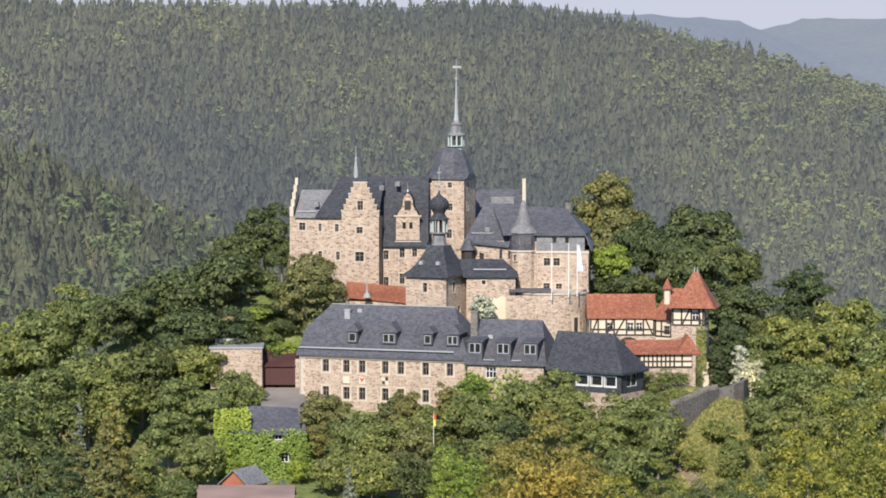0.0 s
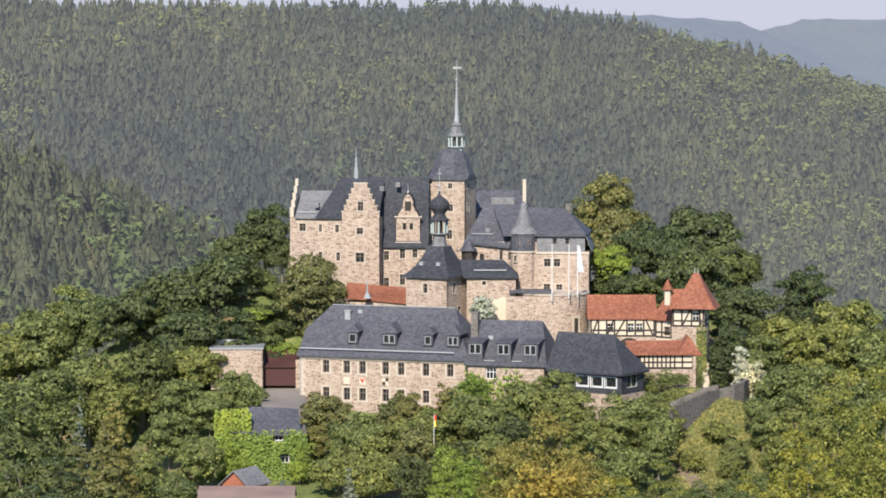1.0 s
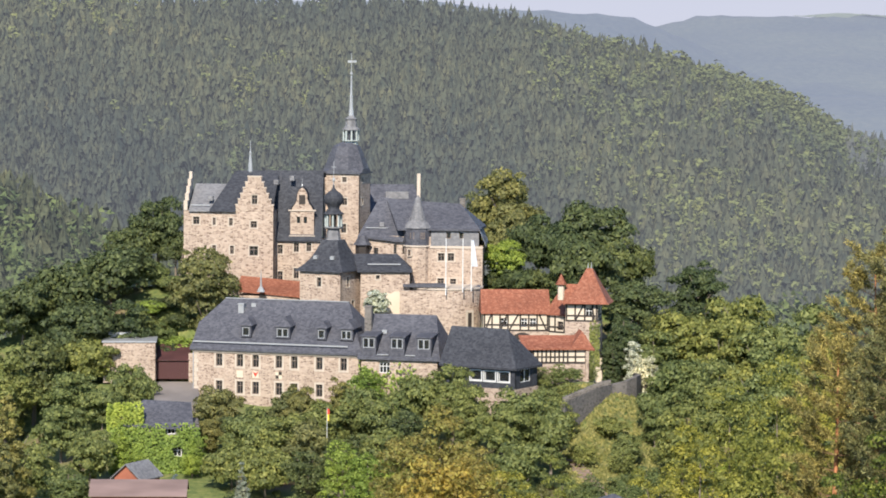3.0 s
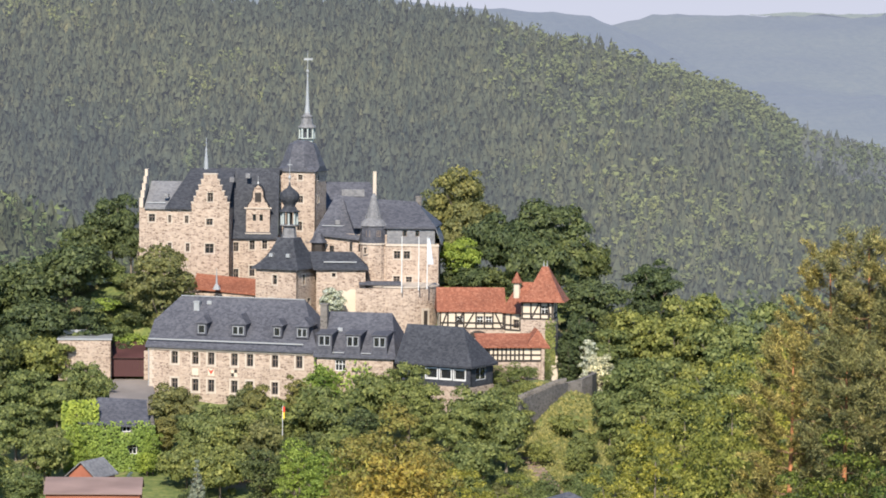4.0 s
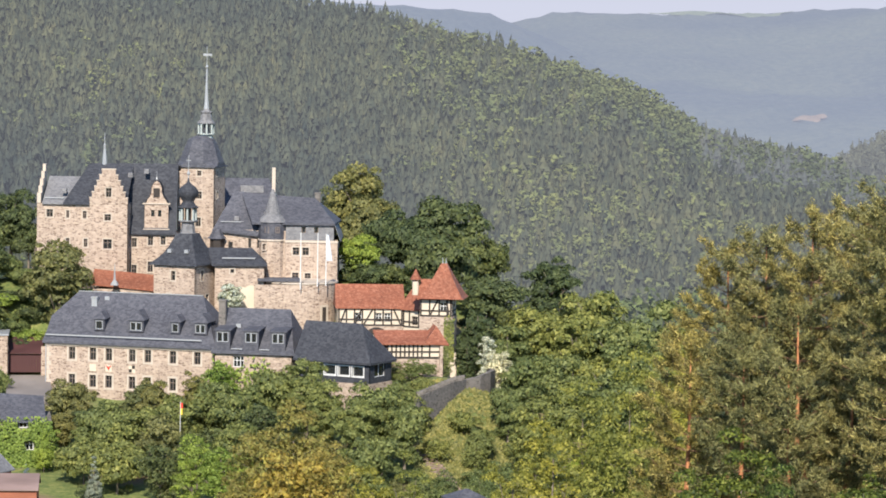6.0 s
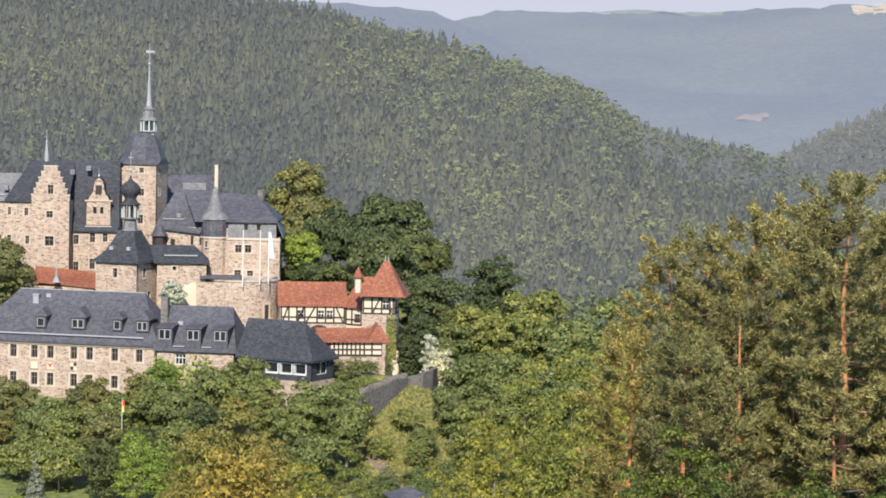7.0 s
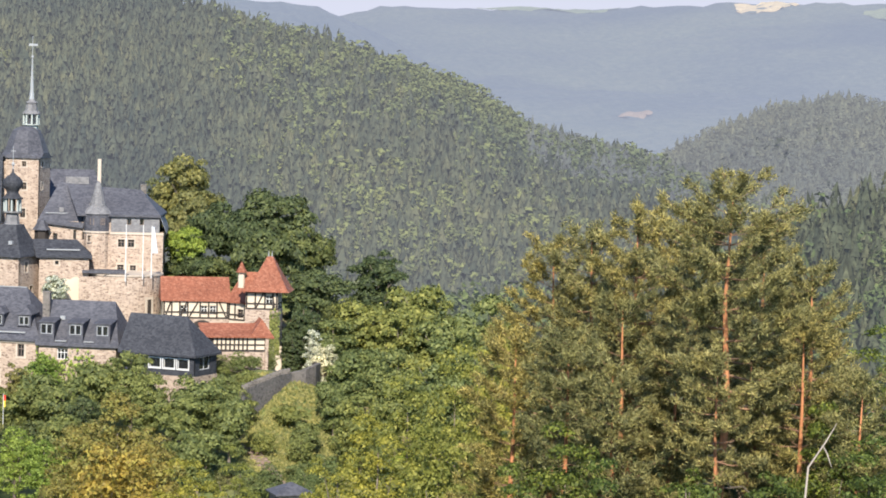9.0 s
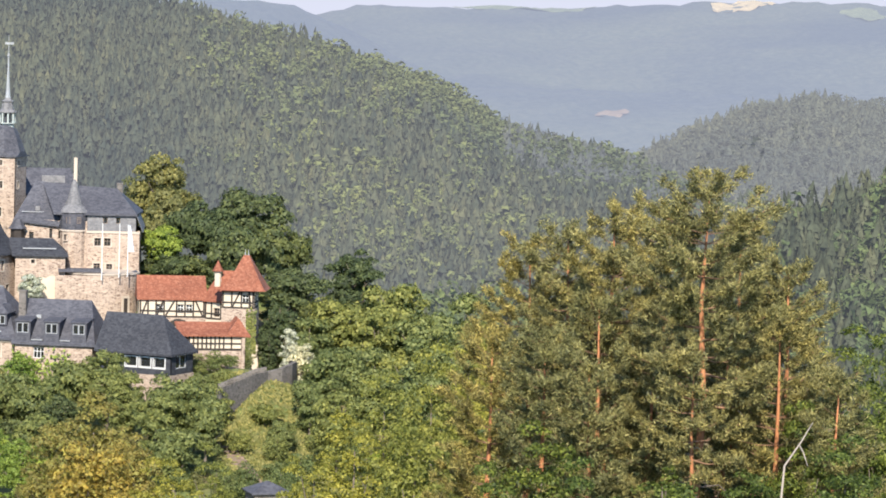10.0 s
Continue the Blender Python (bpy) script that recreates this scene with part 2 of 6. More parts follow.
def tube(bm, pts, radii, sides=6):
    rows = []
    for i, p in enumerate(pts):
        p = Vector(p)
        d = (Vector(pts[min(i + 1, len(pts) - 1)]) - Vector(pts[max(i - 1, 0)])).normalized()
        a = d.cross(Vector((0.3, 1, 0.2))).normalized()
        b = d.cross(a)
        rows.append([bm.verts.new(p + (a * math.cos(2 * math.pi * k / sides) + b * math.sin(2 * math.pi * k / sides)) * radii[i]) for k in range(sides)])
    for r, s in zip(rows, rows[1:]):
        for k in range(sides):
            bm.faces.new((r[k], r[(k + 1) % sides], s[(k + 1) % sides], s[k]))
    bm.faces.new(rows[-1])


def wall_mesh(w, h, openings, thick=0.6, top=None):
    """A wall 0..w, 0..h in the plane y = 0, openings (x0, x1, z0, z1) go through it."""
    bm = bmesh.new()
    xs = sorted({0.0, w, *(o[0] for o in openings), *(o[1] for o in openings)})
    zs = sorted({0.0, h, *(o[2] for o in openings), *(o[3] for o in openings)})
    for xa, xb in zip(xs, xs[1:]):
        for za, zb in zip(zs, zs[1:]):
            cx, cz = (xa + xb) / 2, (za + zb) / 2
            if any(o[0] < cx < o[1] and o[2] < cz < o[3] for o in openings):
                continue
            quad(bm, (xa, 0, za), (xb, 0, za), (xb, 0, zb), (xa, 0, zb))
            quad(bm, (xa, thick, za), (xa, thick, zb), (xb, thick, zb), (xb, thick, za))
    for a, b, c, d in list(openings) + [(0.0, w, 0.0, h)]:
        quad(bm, (a, 0, c), (a, thick, c), (a, thick, d), (a, 0, d))
        quad(bm, (b, 0, c), (b, 0, d), (b, thick, d), (b, thick, c))
        quad(bm, (a, 0, c), (b, 0, c), (b, thick, c), (a, thick, c))
        quad(bm, (a, 0, d), (a, thick, d), (b, thick, d), (b, 0, d))
    bmesh.ops.remove_doubles(bm, verts=bm.verts, dist=1e-4)
    return bm


def window(parent, x, z, w, h, y=0.0, rz=0.0, bars=(1, 1), frame_mat=None, trim=0.16, at=None):
    """A window centred at x, z in a wall plane: sash bars, pane, stone surround."""
    fm = frame_mat or SASH
    t, d = 0.07, 0.10
    bm = bmesh.new()
    a, b = w / 2, h / 2
    rec = 0.18
    box(bm, -a, -a + t, rec, rec + d, -b, b)
    box(bm, a - t, a, rec, rec + d, -b, b)
    box(bm, -a + t, a - t, rec, rec + d, -b, -b + t)
    box(bm, -a + t, a - t, rec, rec + d, b - t, b)
    for i in range(bars[0]):
        c = -a + w * (i + 1) / (bars[0] + 1)
        box(bm, c - t / 2, c + t / 2, rec + 0.005, rec + d - 0.005, -b + t, b - t)
    for i in range(bars[1]):
        c = b - h * (i + 1) / (bars[1] + 1) * (0.75 if bars[1] == 1 else 1)
        box(bm, -a + t, a - t, rec + 0.012, rec + d - 0.012, c - t / 2, c + t / 2)
    ob = part("window", bm, fm, parent)
    ob.matrix_basis = (at or Matrix()) @ pose(x, y, z, 0, 0, rz)
    part("pane", boxes((-a + t, a - t, rec + 0.045, rec + 0.055, -b + t, b - t)), GLASS, ob)
    if trim:
        q = trim
        part("surround", boxes((-a - q, -a, -0.035, 0.1, -b - q, b + q), (a, a + q, -0.035, 0.1, -b - q, b + q),
                               (-a, a, -0.035, 0.1, b, b + q), (-a, a, -0.055, 0.1, -b - q, -b)), TRIM, ob)
    return ob


def hip(bm, w, d, z, rise, inset_l, inset_r, over=0.35, thick=0.25, flare=0.0):
    """A hipped roof over 0..w, 0..d at eaves height z; ridge along x."""
    o = over
    e = [(-o, -o, z), (w + o, -o, z), (w + o, d + o, z), (-o, d + o, z)]
    r0, r1 = (inset_l, d / 2, z + rise), (w - inset_r, d / 2, z + rise)
    if flare:
        k = 0.22
        m = [(-o + (r0[0] + o) * k, -o + (d / 2 + o) * k, z + rise * flare), (w + o - (w + o - r1[0]) * k, -o + (d / 2 + o) * k, z + rise * flare),
             (w + o - (w + o - r1[0]) * k, d + o - (d / 2 + o) * k, z + rise * flare), (-o + (r0[0] + o) * k, d + o - (d / 2 + o) * k, z + rise * flare)]
        top = [[e[i], e[(i + 1) % 4], m[(i + 1) % 4], m[i]] for i in range(4)]
        top += [[m[0], m[1], r1, r0], [m[1], m[2], r1], [m[2], m[3], r0, r1], [m[3], m[0], r0]]
    else:
        top = [[e[0], e[1], r1, r0], [e[1], e[2], r1], [e[2], e[3], r0, r1], [e[3], e[0], r0]]
    solid(bm, top, thick)


def box_walls(th, w, d, h, faces, mat_, thick=0.6):
    """Four walls of a block; faces: openings of front, right, back, left as (x centre, z centre, w, h)."""
    frames = (pose(0, 0, 0), pose(w, 0, 0, 0, 0, 90), pose(w, d, 0, 0, 0, 180), pose(0, d, 0, 0, 0, -90))
    for i, (m, span) in enumerate(zip(frames, (w, d, w, d))):
        ops = faces.get(i, ())
        cut = [(o[0] - o[2] / 2, o[0] + o[2] / 2, o[1] - o[3] / 2, o[1] + o[3] / 2) for o in ops]
        lo = thick if i % 2 else 0.0
        bm = wall_mesh(span, h, cut, thick)
        if i % 2:      # side walls butt between front and back
            for v in bm.verts:
                if v.co.x < 1e-3:
                    v.co.x = 0.003
                if v.co.x > span - 1e-3:
                    v.co.x = span - 0.003
        ob = part("wall", bm, mat_, th)
        ob.matrix_basis = m
    return frames

# ================= ground =================
MAIN_SKY = ((-12.35, 1.65), (-8.25, 1.25), (-3.75, 1.07), (1.23, 1.07), (3.35, 0.80), (4.93, 0.40), (6.51, -0.09), (8.27, -0.53))
MAIN_SKY2 = ((9.62, -1.26), (10.69, -1.57), (11.76, -1.78), (13.37, -2.53), (16.03, -3.39), (19.18, -4.11))
HILL_B = ((10.72, -2.61), (12.08, -1.83), (13.01, -1.29), (14.16, -0.81), (15.20, -0.65), (16.64, -0.69), (20.05, -0.32))
HILL_C = ((12.37, -4.15), (14.33, -2.76), (15.26, -2.41), (15.99, -2.18), (16.69, -1.89), (19.05, -0.98))
HILL_D = ((-14.0, -0.7), (-8.28, -1.5), (-6.15, -2.25), (-4.05, -3.2), (-2.5, -4.2))
FAR_A = ((2.16, 0.96), (4.26, 0.75), (5.11, 0.71), (5.85, 0.56), (6.82, 0.14), (8.54, -0.76))
FAR_B = ((3.23, 0.04), (5.96, 0.50), (6.80, 0.69), (8.50, 0.69), (10.62, 0.72), (12.20, 0.86), (13.25, 0.90), (14.83, 0.97), (16.58, 0.96), (19.99, 1.08))


def line(table, az):
    return float(np.interp(az, [a for a, e in table], [e for a, e in table]))


def ease(a, b, x):
    t = min(1.0, max(0.0, (x - a) / (b - a)))
    return t * t * (3 - 2 * t)


MAIN = MAIN_SKY + MAIN_SKY2
TREE = 13.0        # how far the woods stand above the far ground


def hill(az, d, table, near, far, base, trees):
    """Height of one hill: from base at near up to its skyline at far, and down behind."""
    top = 60 + math.tan(radians(line(table, az))) * far - trees
    if d < far:
        return base + (top - base) * (0.35 * ease(near, far, d) + 0.65 * max(0, (d - near) / (far - near)))
    return top - (d - far) * 0.25


NEAR = ((0, 58.2), (10, 57), (60, 43), (120, 27), (200, 9), (262, 5), (310, 10), (340, 13), (365, 16.5), (376, 17.5), (384, 24), (400, 29), (432, 28), (480, 8), (600, -30), (900, -62), (5000, -60))


def ground_z(x, y):
    d, az = math.hypot(x, y), math.degrees(math.atan2(x, y))
    behind = 58.2 - 4 * ease(0, 200, d) + 0.02 * max(0, d - 200)
    ahead = ease(-0.1, 0.75, y / max(d, 0.001))
    if ahead == 0 or d < 0.01:
        return behind
    z = float(np.interp(d, [a for a, b in NEAR], [b for a, b in NEAR]))
    # the castle stands on a spur: lower on both flanks
    side = ease(24, 75, abs(x - 2)) * ease(290, 372, d) * (1 - ease(460, 620, d))
    z -= 19 * side
    # the bank on which the pines stand
    z += 6 * ease(8, 30, x) * (1 - ease(130, 230, d)) * ease(30, 90, d)
    # the yard before the garage is cut into the bank
    cut = ease(-36, -33, x) * (1 - ease(-17.5, -16, x)) * ease(346, 350, y) * (1 - ease(386, 390, y))
    z = z + cut * (min(z, 18.2) - z)
    # the grassy terrace at the eastern end
    z += 5.2 * math.exp(-((x - 32) ** 2 + (y - 358) ** 2) / 150)
    if d > 560:
        z = max(z, hill(az, d, HILL_C, 560, 800, -45, 16), hill(az, d, HILL_D, 560, 820, -45, 15))
    if d > 1000:
        z = max(z, hill(az, d, MAIN, 1150, 1750, -60, TREE), hill(az, d, HILL_B, 1500, 2300, -60, TREE))
    if d > 2500:
        z = max(z, hill(az, d, FAR_A, 2600, 3300, -60, 0), hill(az, d, FAR_B, 3000, 4500, -80, 0))
        z += 34 * noise.noise((x * 0.003, y * 0.002, 7)) * (1 - ease(3900, 4450, d)) * ease(3300, 3500, d)
        z += 5 * noise.noise((x * 0.018, y * 0.012, 2)) + 4 * noise.noise((x * 0.06, y * 0.05, 4))
    if d < 560:
        z += 0.5 * noise.noise((x * 0.06, y * 0.06, 0)) + 0.25 * noise.noise((x * 0.3, y * 0.3, 3))
    elif d < 2500:
        z += 5 * noise.noise((x * 0.008, y * 0.008, 0))
    return behind + (z - behind) * ahead


def ground_material():
    m, n, l, b = mat("meadow", 0.95)
    g = n.new("ShaderNodeNewGeometry")
    fine = ramp(n, l, noise_of(n, l, 1.3, 6, g.outputs["Position"]), ((0.3, (0.07, 0.10, 0.03)), (0.6, (0.15, 0.17, 0.05)), (0.75, (0.25, 0.22, 0.09))))
    soil = ramp(n, l, noise_of(n, l, 0.09, 4, g.outputs["Position"]), ((0.5, (0, 0, 0)), (0.68, (1, 1, 1))))
    l.new(mixed(n, l, fine, (0.20, 0.13, 0.08), soil), b.inputs["Base Color"])
    bumped(n, l, b, noise_of(n, l, 4, 4, g.outputs["Position"]), 0.2)
    return m


def ground():
    az = np.r_[np.linspace(-180, -14, 22)[:-1], np.linspace(-14, 23, 160), np.linspace(23, 180, 22)[1:-1]]
    ds = np.r_[0.0, np.geomspace(4, 280, 40), np.linspace(285, 440, 90), np.geomspace(446, 1100, 40), np.linspace(1120, 2400, 60), np.linspace(2450, 4850, 70)]
    verts, faces = [], []
    for d in ds:
        for a in az:
            x, y = d * math.sin(radians(a)), d * math.cos(radians(a))
            verts.append((x, y, ground_z(x, y)))
    n = len(az)
    mats = []
    for i in range(len(ds) - 1):
        for j in range(n):
            k = (j + 1) % n
            faces.append((i * n + j, i * n + k, (i + 1) * n + k, (i + 1) * n + j))
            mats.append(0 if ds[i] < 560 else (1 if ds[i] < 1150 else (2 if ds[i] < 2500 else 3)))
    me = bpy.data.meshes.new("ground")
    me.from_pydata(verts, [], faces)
    # beyond 560 m the ground's materials emit the painted haze too
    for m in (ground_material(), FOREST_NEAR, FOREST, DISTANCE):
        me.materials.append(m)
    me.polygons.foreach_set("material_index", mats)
    me.shade_smooth()
    return tagged(new("ground", me), "meadow slopes and wooded hills out to the hazy skyline", "ground", kind="structure")


ground()

# ================= far woods =================


def sprays(pts, way, side, size, wide, rng):
    """Triangular sprays of twigs at pts, along way, as broad as side and wide say."""
    n = len(pts)
    way = way / np.linalg.norm(way, axis=1, keepdims=True)
    side = side / np.linalg.norm(side, axis=1, keepdims=True)
    s = (size * rng.uniform(0.75, 1.3, n))[:, None]
    v = np.stack([pts - way * s * 0.5 - side * s * wide, pts - way * s * 0.5 + side * s * wide, pts + way * s * 0.6], 1).reshape(-1, 3)
    return v, np.arange(3 * n).reshape(-1, 3)


def conifer_mesh(rng, count):
    """One spruce, 1 high: slim upright sprays round a narrow cone."""
    k = np.sqrt(rng.uniform(0, 1, count))
    a = rng.uniform(0, 6.2832, count)
    r = (0.012 + 0.150 * k) * rng.uniform(0.85, 1.15, count)
    out = np.stack([np.cos(a), np.sin(a), np.zeros(count)], 1)
    pts = out * r[:, None]
    pts[:, 2] = 0.92 - 0.82 * k
    way = out * -0.22 + np.array((0, 0, 0.95)) + rng.normal(size=(count, 3)) * 0.09
    side = np.stack([-np.sin(a), np.cos(a), np.zeros(count)], 1) + rng.normal(size=(count, 3)) * 0.18
    return sprays(pts, way, side, 1.35 / math.sqrt(count), 0.24, rng)


def round_mesh(rng, count):
    """One broad crown, 1 high: sprays on a few overlapping lobes."""
    lobes = 6
    c = rng.normal(size=(lobes, 3)) * np.array((0.11, 0.11, 0.17)) + np.array((0, 0, 0.55))
    i = rng.integers(0, lobes, count)
    d = rng.normal(size=(count, 3))
    d /= np.linalg.norm(d, axis=1, keepdims=True)
    d[:, 2] = np.where(d[:, 2] < -0.5, -d[:, 2], d[:, 2])
    pts = c[i] + d * 0.19
    pts[:, 2] = np.clip(pts[:, 2], 0.06, 1.0)
    side = np.cross(d, rng.normal(size=(count, 3)))
    return sprays(pts, np.cross(d, side) + 0.25 * d, side + rng.normal(size=(count, 3)) * 0.15, 0.88 / math.sqrt(count), 0.45, rng)


def woods(name, labels, materials, az0, az1, d0, d1, step, high, broad, seed, keep=None, count=44):
    """Trees strewn over a stretch of hillside: one mesh of conifers, one of broadleaf trees."""
    rng = random.Random(seed)
    nr = np.random.default_rng(seed)
    shapes = ([conifer_mesh(nr, count) for _ in range(12)], [round_mesh(nr, count) for _ in range(10)])
    heaps = (([], [], [0], []), ([], [], [0], []))
    d = d0
    while d < d1:
        span = radians(az1 - az0) * d
        for _ in range(int(span / step)):
            az = rng.uniform(az0, az1)
            dd = d + rng.uniform(-step, step)
            x, y = dd * math.sin(radians(az)), dd * math.cos(radians(az))
            if keep and not keep(az, dd):
                continue
            z = ground_z(x, y)
            mix = broad(az, dd) if callable(broad) else broad
            mix += 0.6 * noise.noise((x * 0.011, y * 0.007, seed))
            leafy = 1 if rng.random() < mix else 0
            v, f = rng.choice(shapes[leafy])
            h = high * rng.uniform(0.5, 1.3) * (0.8 if leafy else 1)
            a, wide = rng.uniform(0, 6.28), h * rng.uniform(0.8, 1.5)
            c, s = math.cos(a) * wide, math.sin(a) * wide
            vs, fs, total, tones = heaps[leafy]
            tones.append(np.full(len(v), rng.random(), np.float32))
            vs.append(np.stack([x + v[:, 0] * c - v[:, 1] * s, y + v[:, 0] * s + v[:, 1] * c, z + v[:, 2] * h], 1))
            fs.append(f + total[0])
            total[0] += len(v)
        d += step
    for (vs, fs, _, tones), material, label in zip(heaps, materials, labels):
        v, f = np.concatenate(vs), np.concatenate(fs)
        me = bpy.data.meshes.new(name)
        me.vertices.add(len(v))
        me.vertices.foreach_set("co", v.ravel())
        me.loops.add(f.size)
        me.loops.foreach_set("vertex_index", f.ravel().astype(np.int32))
        me.polygons.add(len(f))
        me.polygons.foreach_set("loop_start", np.arange(0, f.size, 3, dtype=np.int32))
        me.update(calc_edges=True)
        me.attributes.new("tone", "FLOAT", "POINT").data.foreach_set("value", np.concatenate(tones))
        me.materials.append(material)
        tagged(new(name, me), label, "forest", kind="stuff")


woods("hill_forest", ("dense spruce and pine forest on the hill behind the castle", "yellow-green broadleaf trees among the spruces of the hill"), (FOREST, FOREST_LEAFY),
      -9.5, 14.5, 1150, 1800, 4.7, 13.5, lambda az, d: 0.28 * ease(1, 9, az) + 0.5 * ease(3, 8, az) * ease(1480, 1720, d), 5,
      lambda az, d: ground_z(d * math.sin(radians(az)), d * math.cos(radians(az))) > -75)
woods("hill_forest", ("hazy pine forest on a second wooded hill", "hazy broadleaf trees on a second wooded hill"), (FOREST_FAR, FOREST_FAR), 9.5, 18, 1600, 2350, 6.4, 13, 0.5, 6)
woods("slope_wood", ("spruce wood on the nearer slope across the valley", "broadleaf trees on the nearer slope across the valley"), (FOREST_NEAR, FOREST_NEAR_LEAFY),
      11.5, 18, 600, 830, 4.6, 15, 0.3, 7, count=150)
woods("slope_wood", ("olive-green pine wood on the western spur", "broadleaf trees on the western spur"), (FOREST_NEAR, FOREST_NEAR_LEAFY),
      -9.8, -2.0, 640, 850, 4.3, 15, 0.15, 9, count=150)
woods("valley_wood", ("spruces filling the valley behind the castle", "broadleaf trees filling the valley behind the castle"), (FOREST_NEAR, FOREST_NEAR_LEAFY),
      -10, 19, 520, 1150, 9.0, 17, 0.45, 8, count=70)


FIELDS = ((13.9, 0.50, 4420, 70), (9.9, 1.3, 4480, 26), (16.2, 0.45, 4330, 60), (11.55, 0.34, 3080, 26))


def horizon_sky():
    """Glowing sheet, coloured as pale summer haze, closes the view beyond the last hills."""
    m = bpy.data.materials.new("hazy_sky")
    m.use_nodes = True
    n, l = m.node_tree.nodes, m.node_tree.links
    n.remove(n["Principled BSDF"])
    e = n.new("ShaderNodeEmission")
    g, sep = n.new("ShaderNodeNewGeometry"), n.new("ShaderNodeSeparateXYZ")
    l.new(g.outputs["Position"], sep.inputs[0])
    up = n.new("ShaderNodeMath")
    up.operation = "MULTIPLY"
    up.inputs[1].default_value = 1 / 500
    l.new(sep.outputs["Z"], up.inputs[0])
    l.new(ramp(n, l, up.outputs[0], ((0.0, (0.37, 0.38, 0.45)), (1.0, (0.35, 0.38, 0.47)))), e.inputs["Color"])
    l.new(e.outputs[0], n["Material Output"].inputs["Surface"])
    # added sheet: its emission paints haze over the brighter sky behind
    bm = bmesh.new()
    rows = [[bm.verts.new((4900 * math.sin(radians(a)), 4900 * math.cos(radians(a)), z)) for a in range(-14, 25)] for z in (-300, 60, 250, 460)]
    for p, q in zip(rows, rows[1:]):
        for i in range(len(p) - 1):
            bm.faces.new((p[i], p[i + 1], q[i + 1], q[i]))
    tagged(part("backdrop", bm, m, None), "glowing pale grey-blue backdrop for the summer haze above the far hills", "sky", kind="structure")


horizon_sky()


def field(a, ra, c, rd, material, label):
    """A mown field draped on a far hill, with an uneven rim."""
    bm = bmesh.new()
    rows = []
    for i in range(1, 7):
        rows.append([])
        for j in range(40):
            q = 2 * math.pi * j / 40
            k = i / 6 * (1 + 0.18 * math.sin(2 * q + a) + 0.12 * math.sin(5 * q + 1))
            az, d = radians(a + ra * k * math.cos(q)), c + rd * k * math.sin(q)
            x, y = d * math.sin(az), d * math.cos(az)
            rows[-1].append(bm.verts.new((x, y, ground_z(x, y) + 1.2)))
    for p, q in zip(rows, rows[1:]):
        for j in range(40):
            bm.faces.new((p[j], p[(j + 1) % 40], q[(j + 1) % 40], q[j]))
    bm.faces.new(rows[0])
    tagged(part("field", bm, material, None), label, "field", kind="structure")


# stubble and quarry carry the same emissive haze as the hills
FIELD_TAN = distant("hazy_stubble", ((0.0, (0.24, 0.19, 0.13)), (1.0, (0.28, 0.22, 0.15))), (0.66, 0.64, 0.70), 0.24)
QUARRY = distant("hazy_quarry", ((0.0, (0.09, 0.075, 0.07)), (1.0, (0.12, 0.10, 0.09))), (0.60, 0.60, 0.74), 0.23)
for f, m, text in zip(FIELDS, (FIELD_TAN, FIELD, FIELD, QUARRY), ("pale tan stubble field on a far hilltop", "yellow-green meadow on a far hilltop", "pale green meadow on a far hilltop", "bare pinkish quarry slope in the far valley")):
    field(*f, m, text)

# ================= castle =================


def row(th, m, specs, **kw):
    """Windows of one wall; m: the wall's frame."""
    for x, z, w, h in specs:
        window(th, x, z, w, h, at=m, **kw)


def chimney(th, x, y, z0, z1, w=0.7, d=0.7, material=None):
    bm = boxes((x - w / 2, x + w / 2, y - d / 2, y + d / 2, z0, z1), (x - w / 2 - 0.07, x + w / 2 + 0.07, y - d / 2 - 0.07, y + d / 2 + 0.07, z1 + 0.003, z1 + 0.18))
    return part("chimney", bm, material or LEAD, th)


def dormer(th, x, y, z, w, h, depth, roof="hip", lights=1, cheek=None, low=0.0):
    """A dormer window: slate cheeks, small roof, white sash."""
    cheek = cheek or SLATE
    ww, wh = w - 0.44, h - 0.42
    bm = wall_mesh(w, h + low, [(0.22, w - 0.22, low + 0.16, low + 0.16 + wh)], 0.12)
    box(bm, 0.003, 0.1, 0.123, depth, low, h + low - 0.004)
    box(bm, w - 0.1, w - 0.003, 0.123, depth, low, h + low - 0.004)
    d = part("dormer", bm, cheek, th)
    d.matrix_basis = pose(x - w / 2, y, z - low)
    bm = bmesh.new()
    o = 0.16
    H = h + low + 0.004
    if roof == "hip":
        r = w * 0.62
        e = [(-o, -o, H), (w + o, -o, H), (w + o, depth + 1.2, H + 0.1), (-o, depth + 1.2, H + 0.1)]
        a, b = (w / 2, w * 0.45, H + r), (w / 2, depth + 1.2, H + r)
        solid(bm, [[e[0], e[1], a], [e[1], e[2], b, a], [e[3], e[0], a, b]], 0.1)
    else:
        e = [(-o, -o, H), (w + o, -o, H), (w + o, depth + 1.5, H + 0.35), (-o, depth + 1.5, H + 0.35)]
        solid(bm, [e], 0.12)
    part("dormer_roof", bm, SLATE, d)
    bm = bmesh.new()
    t = 0.08
    n = lights
    cw = ww / n
    for i in range(n):
        a, b = 0.22 + i * cw, 0.22 + (i + 1) * cw
        z0, z1 = low + 0.16, low + 0.16 + wh
        box(bm, a, a + t, 0.0, 0.1, z0, z1)
        box(bm, b - t, b, 0.0, 0.1, z0, z1)
        box(bm, a + t, b - t, 0.0, 0.1, z0, z0 + t)
        box(bm, a + t, b - t, 0.0, 0.1, z1 - t, z1)
    part("sash", bm, LEAD, d, "pale painted sash")
    part("pane", boxes((0.23, w - 0.23, 0.05, 0.06, low + 0.2, low + 0.12 + wh)), GLASS, d)
    return d


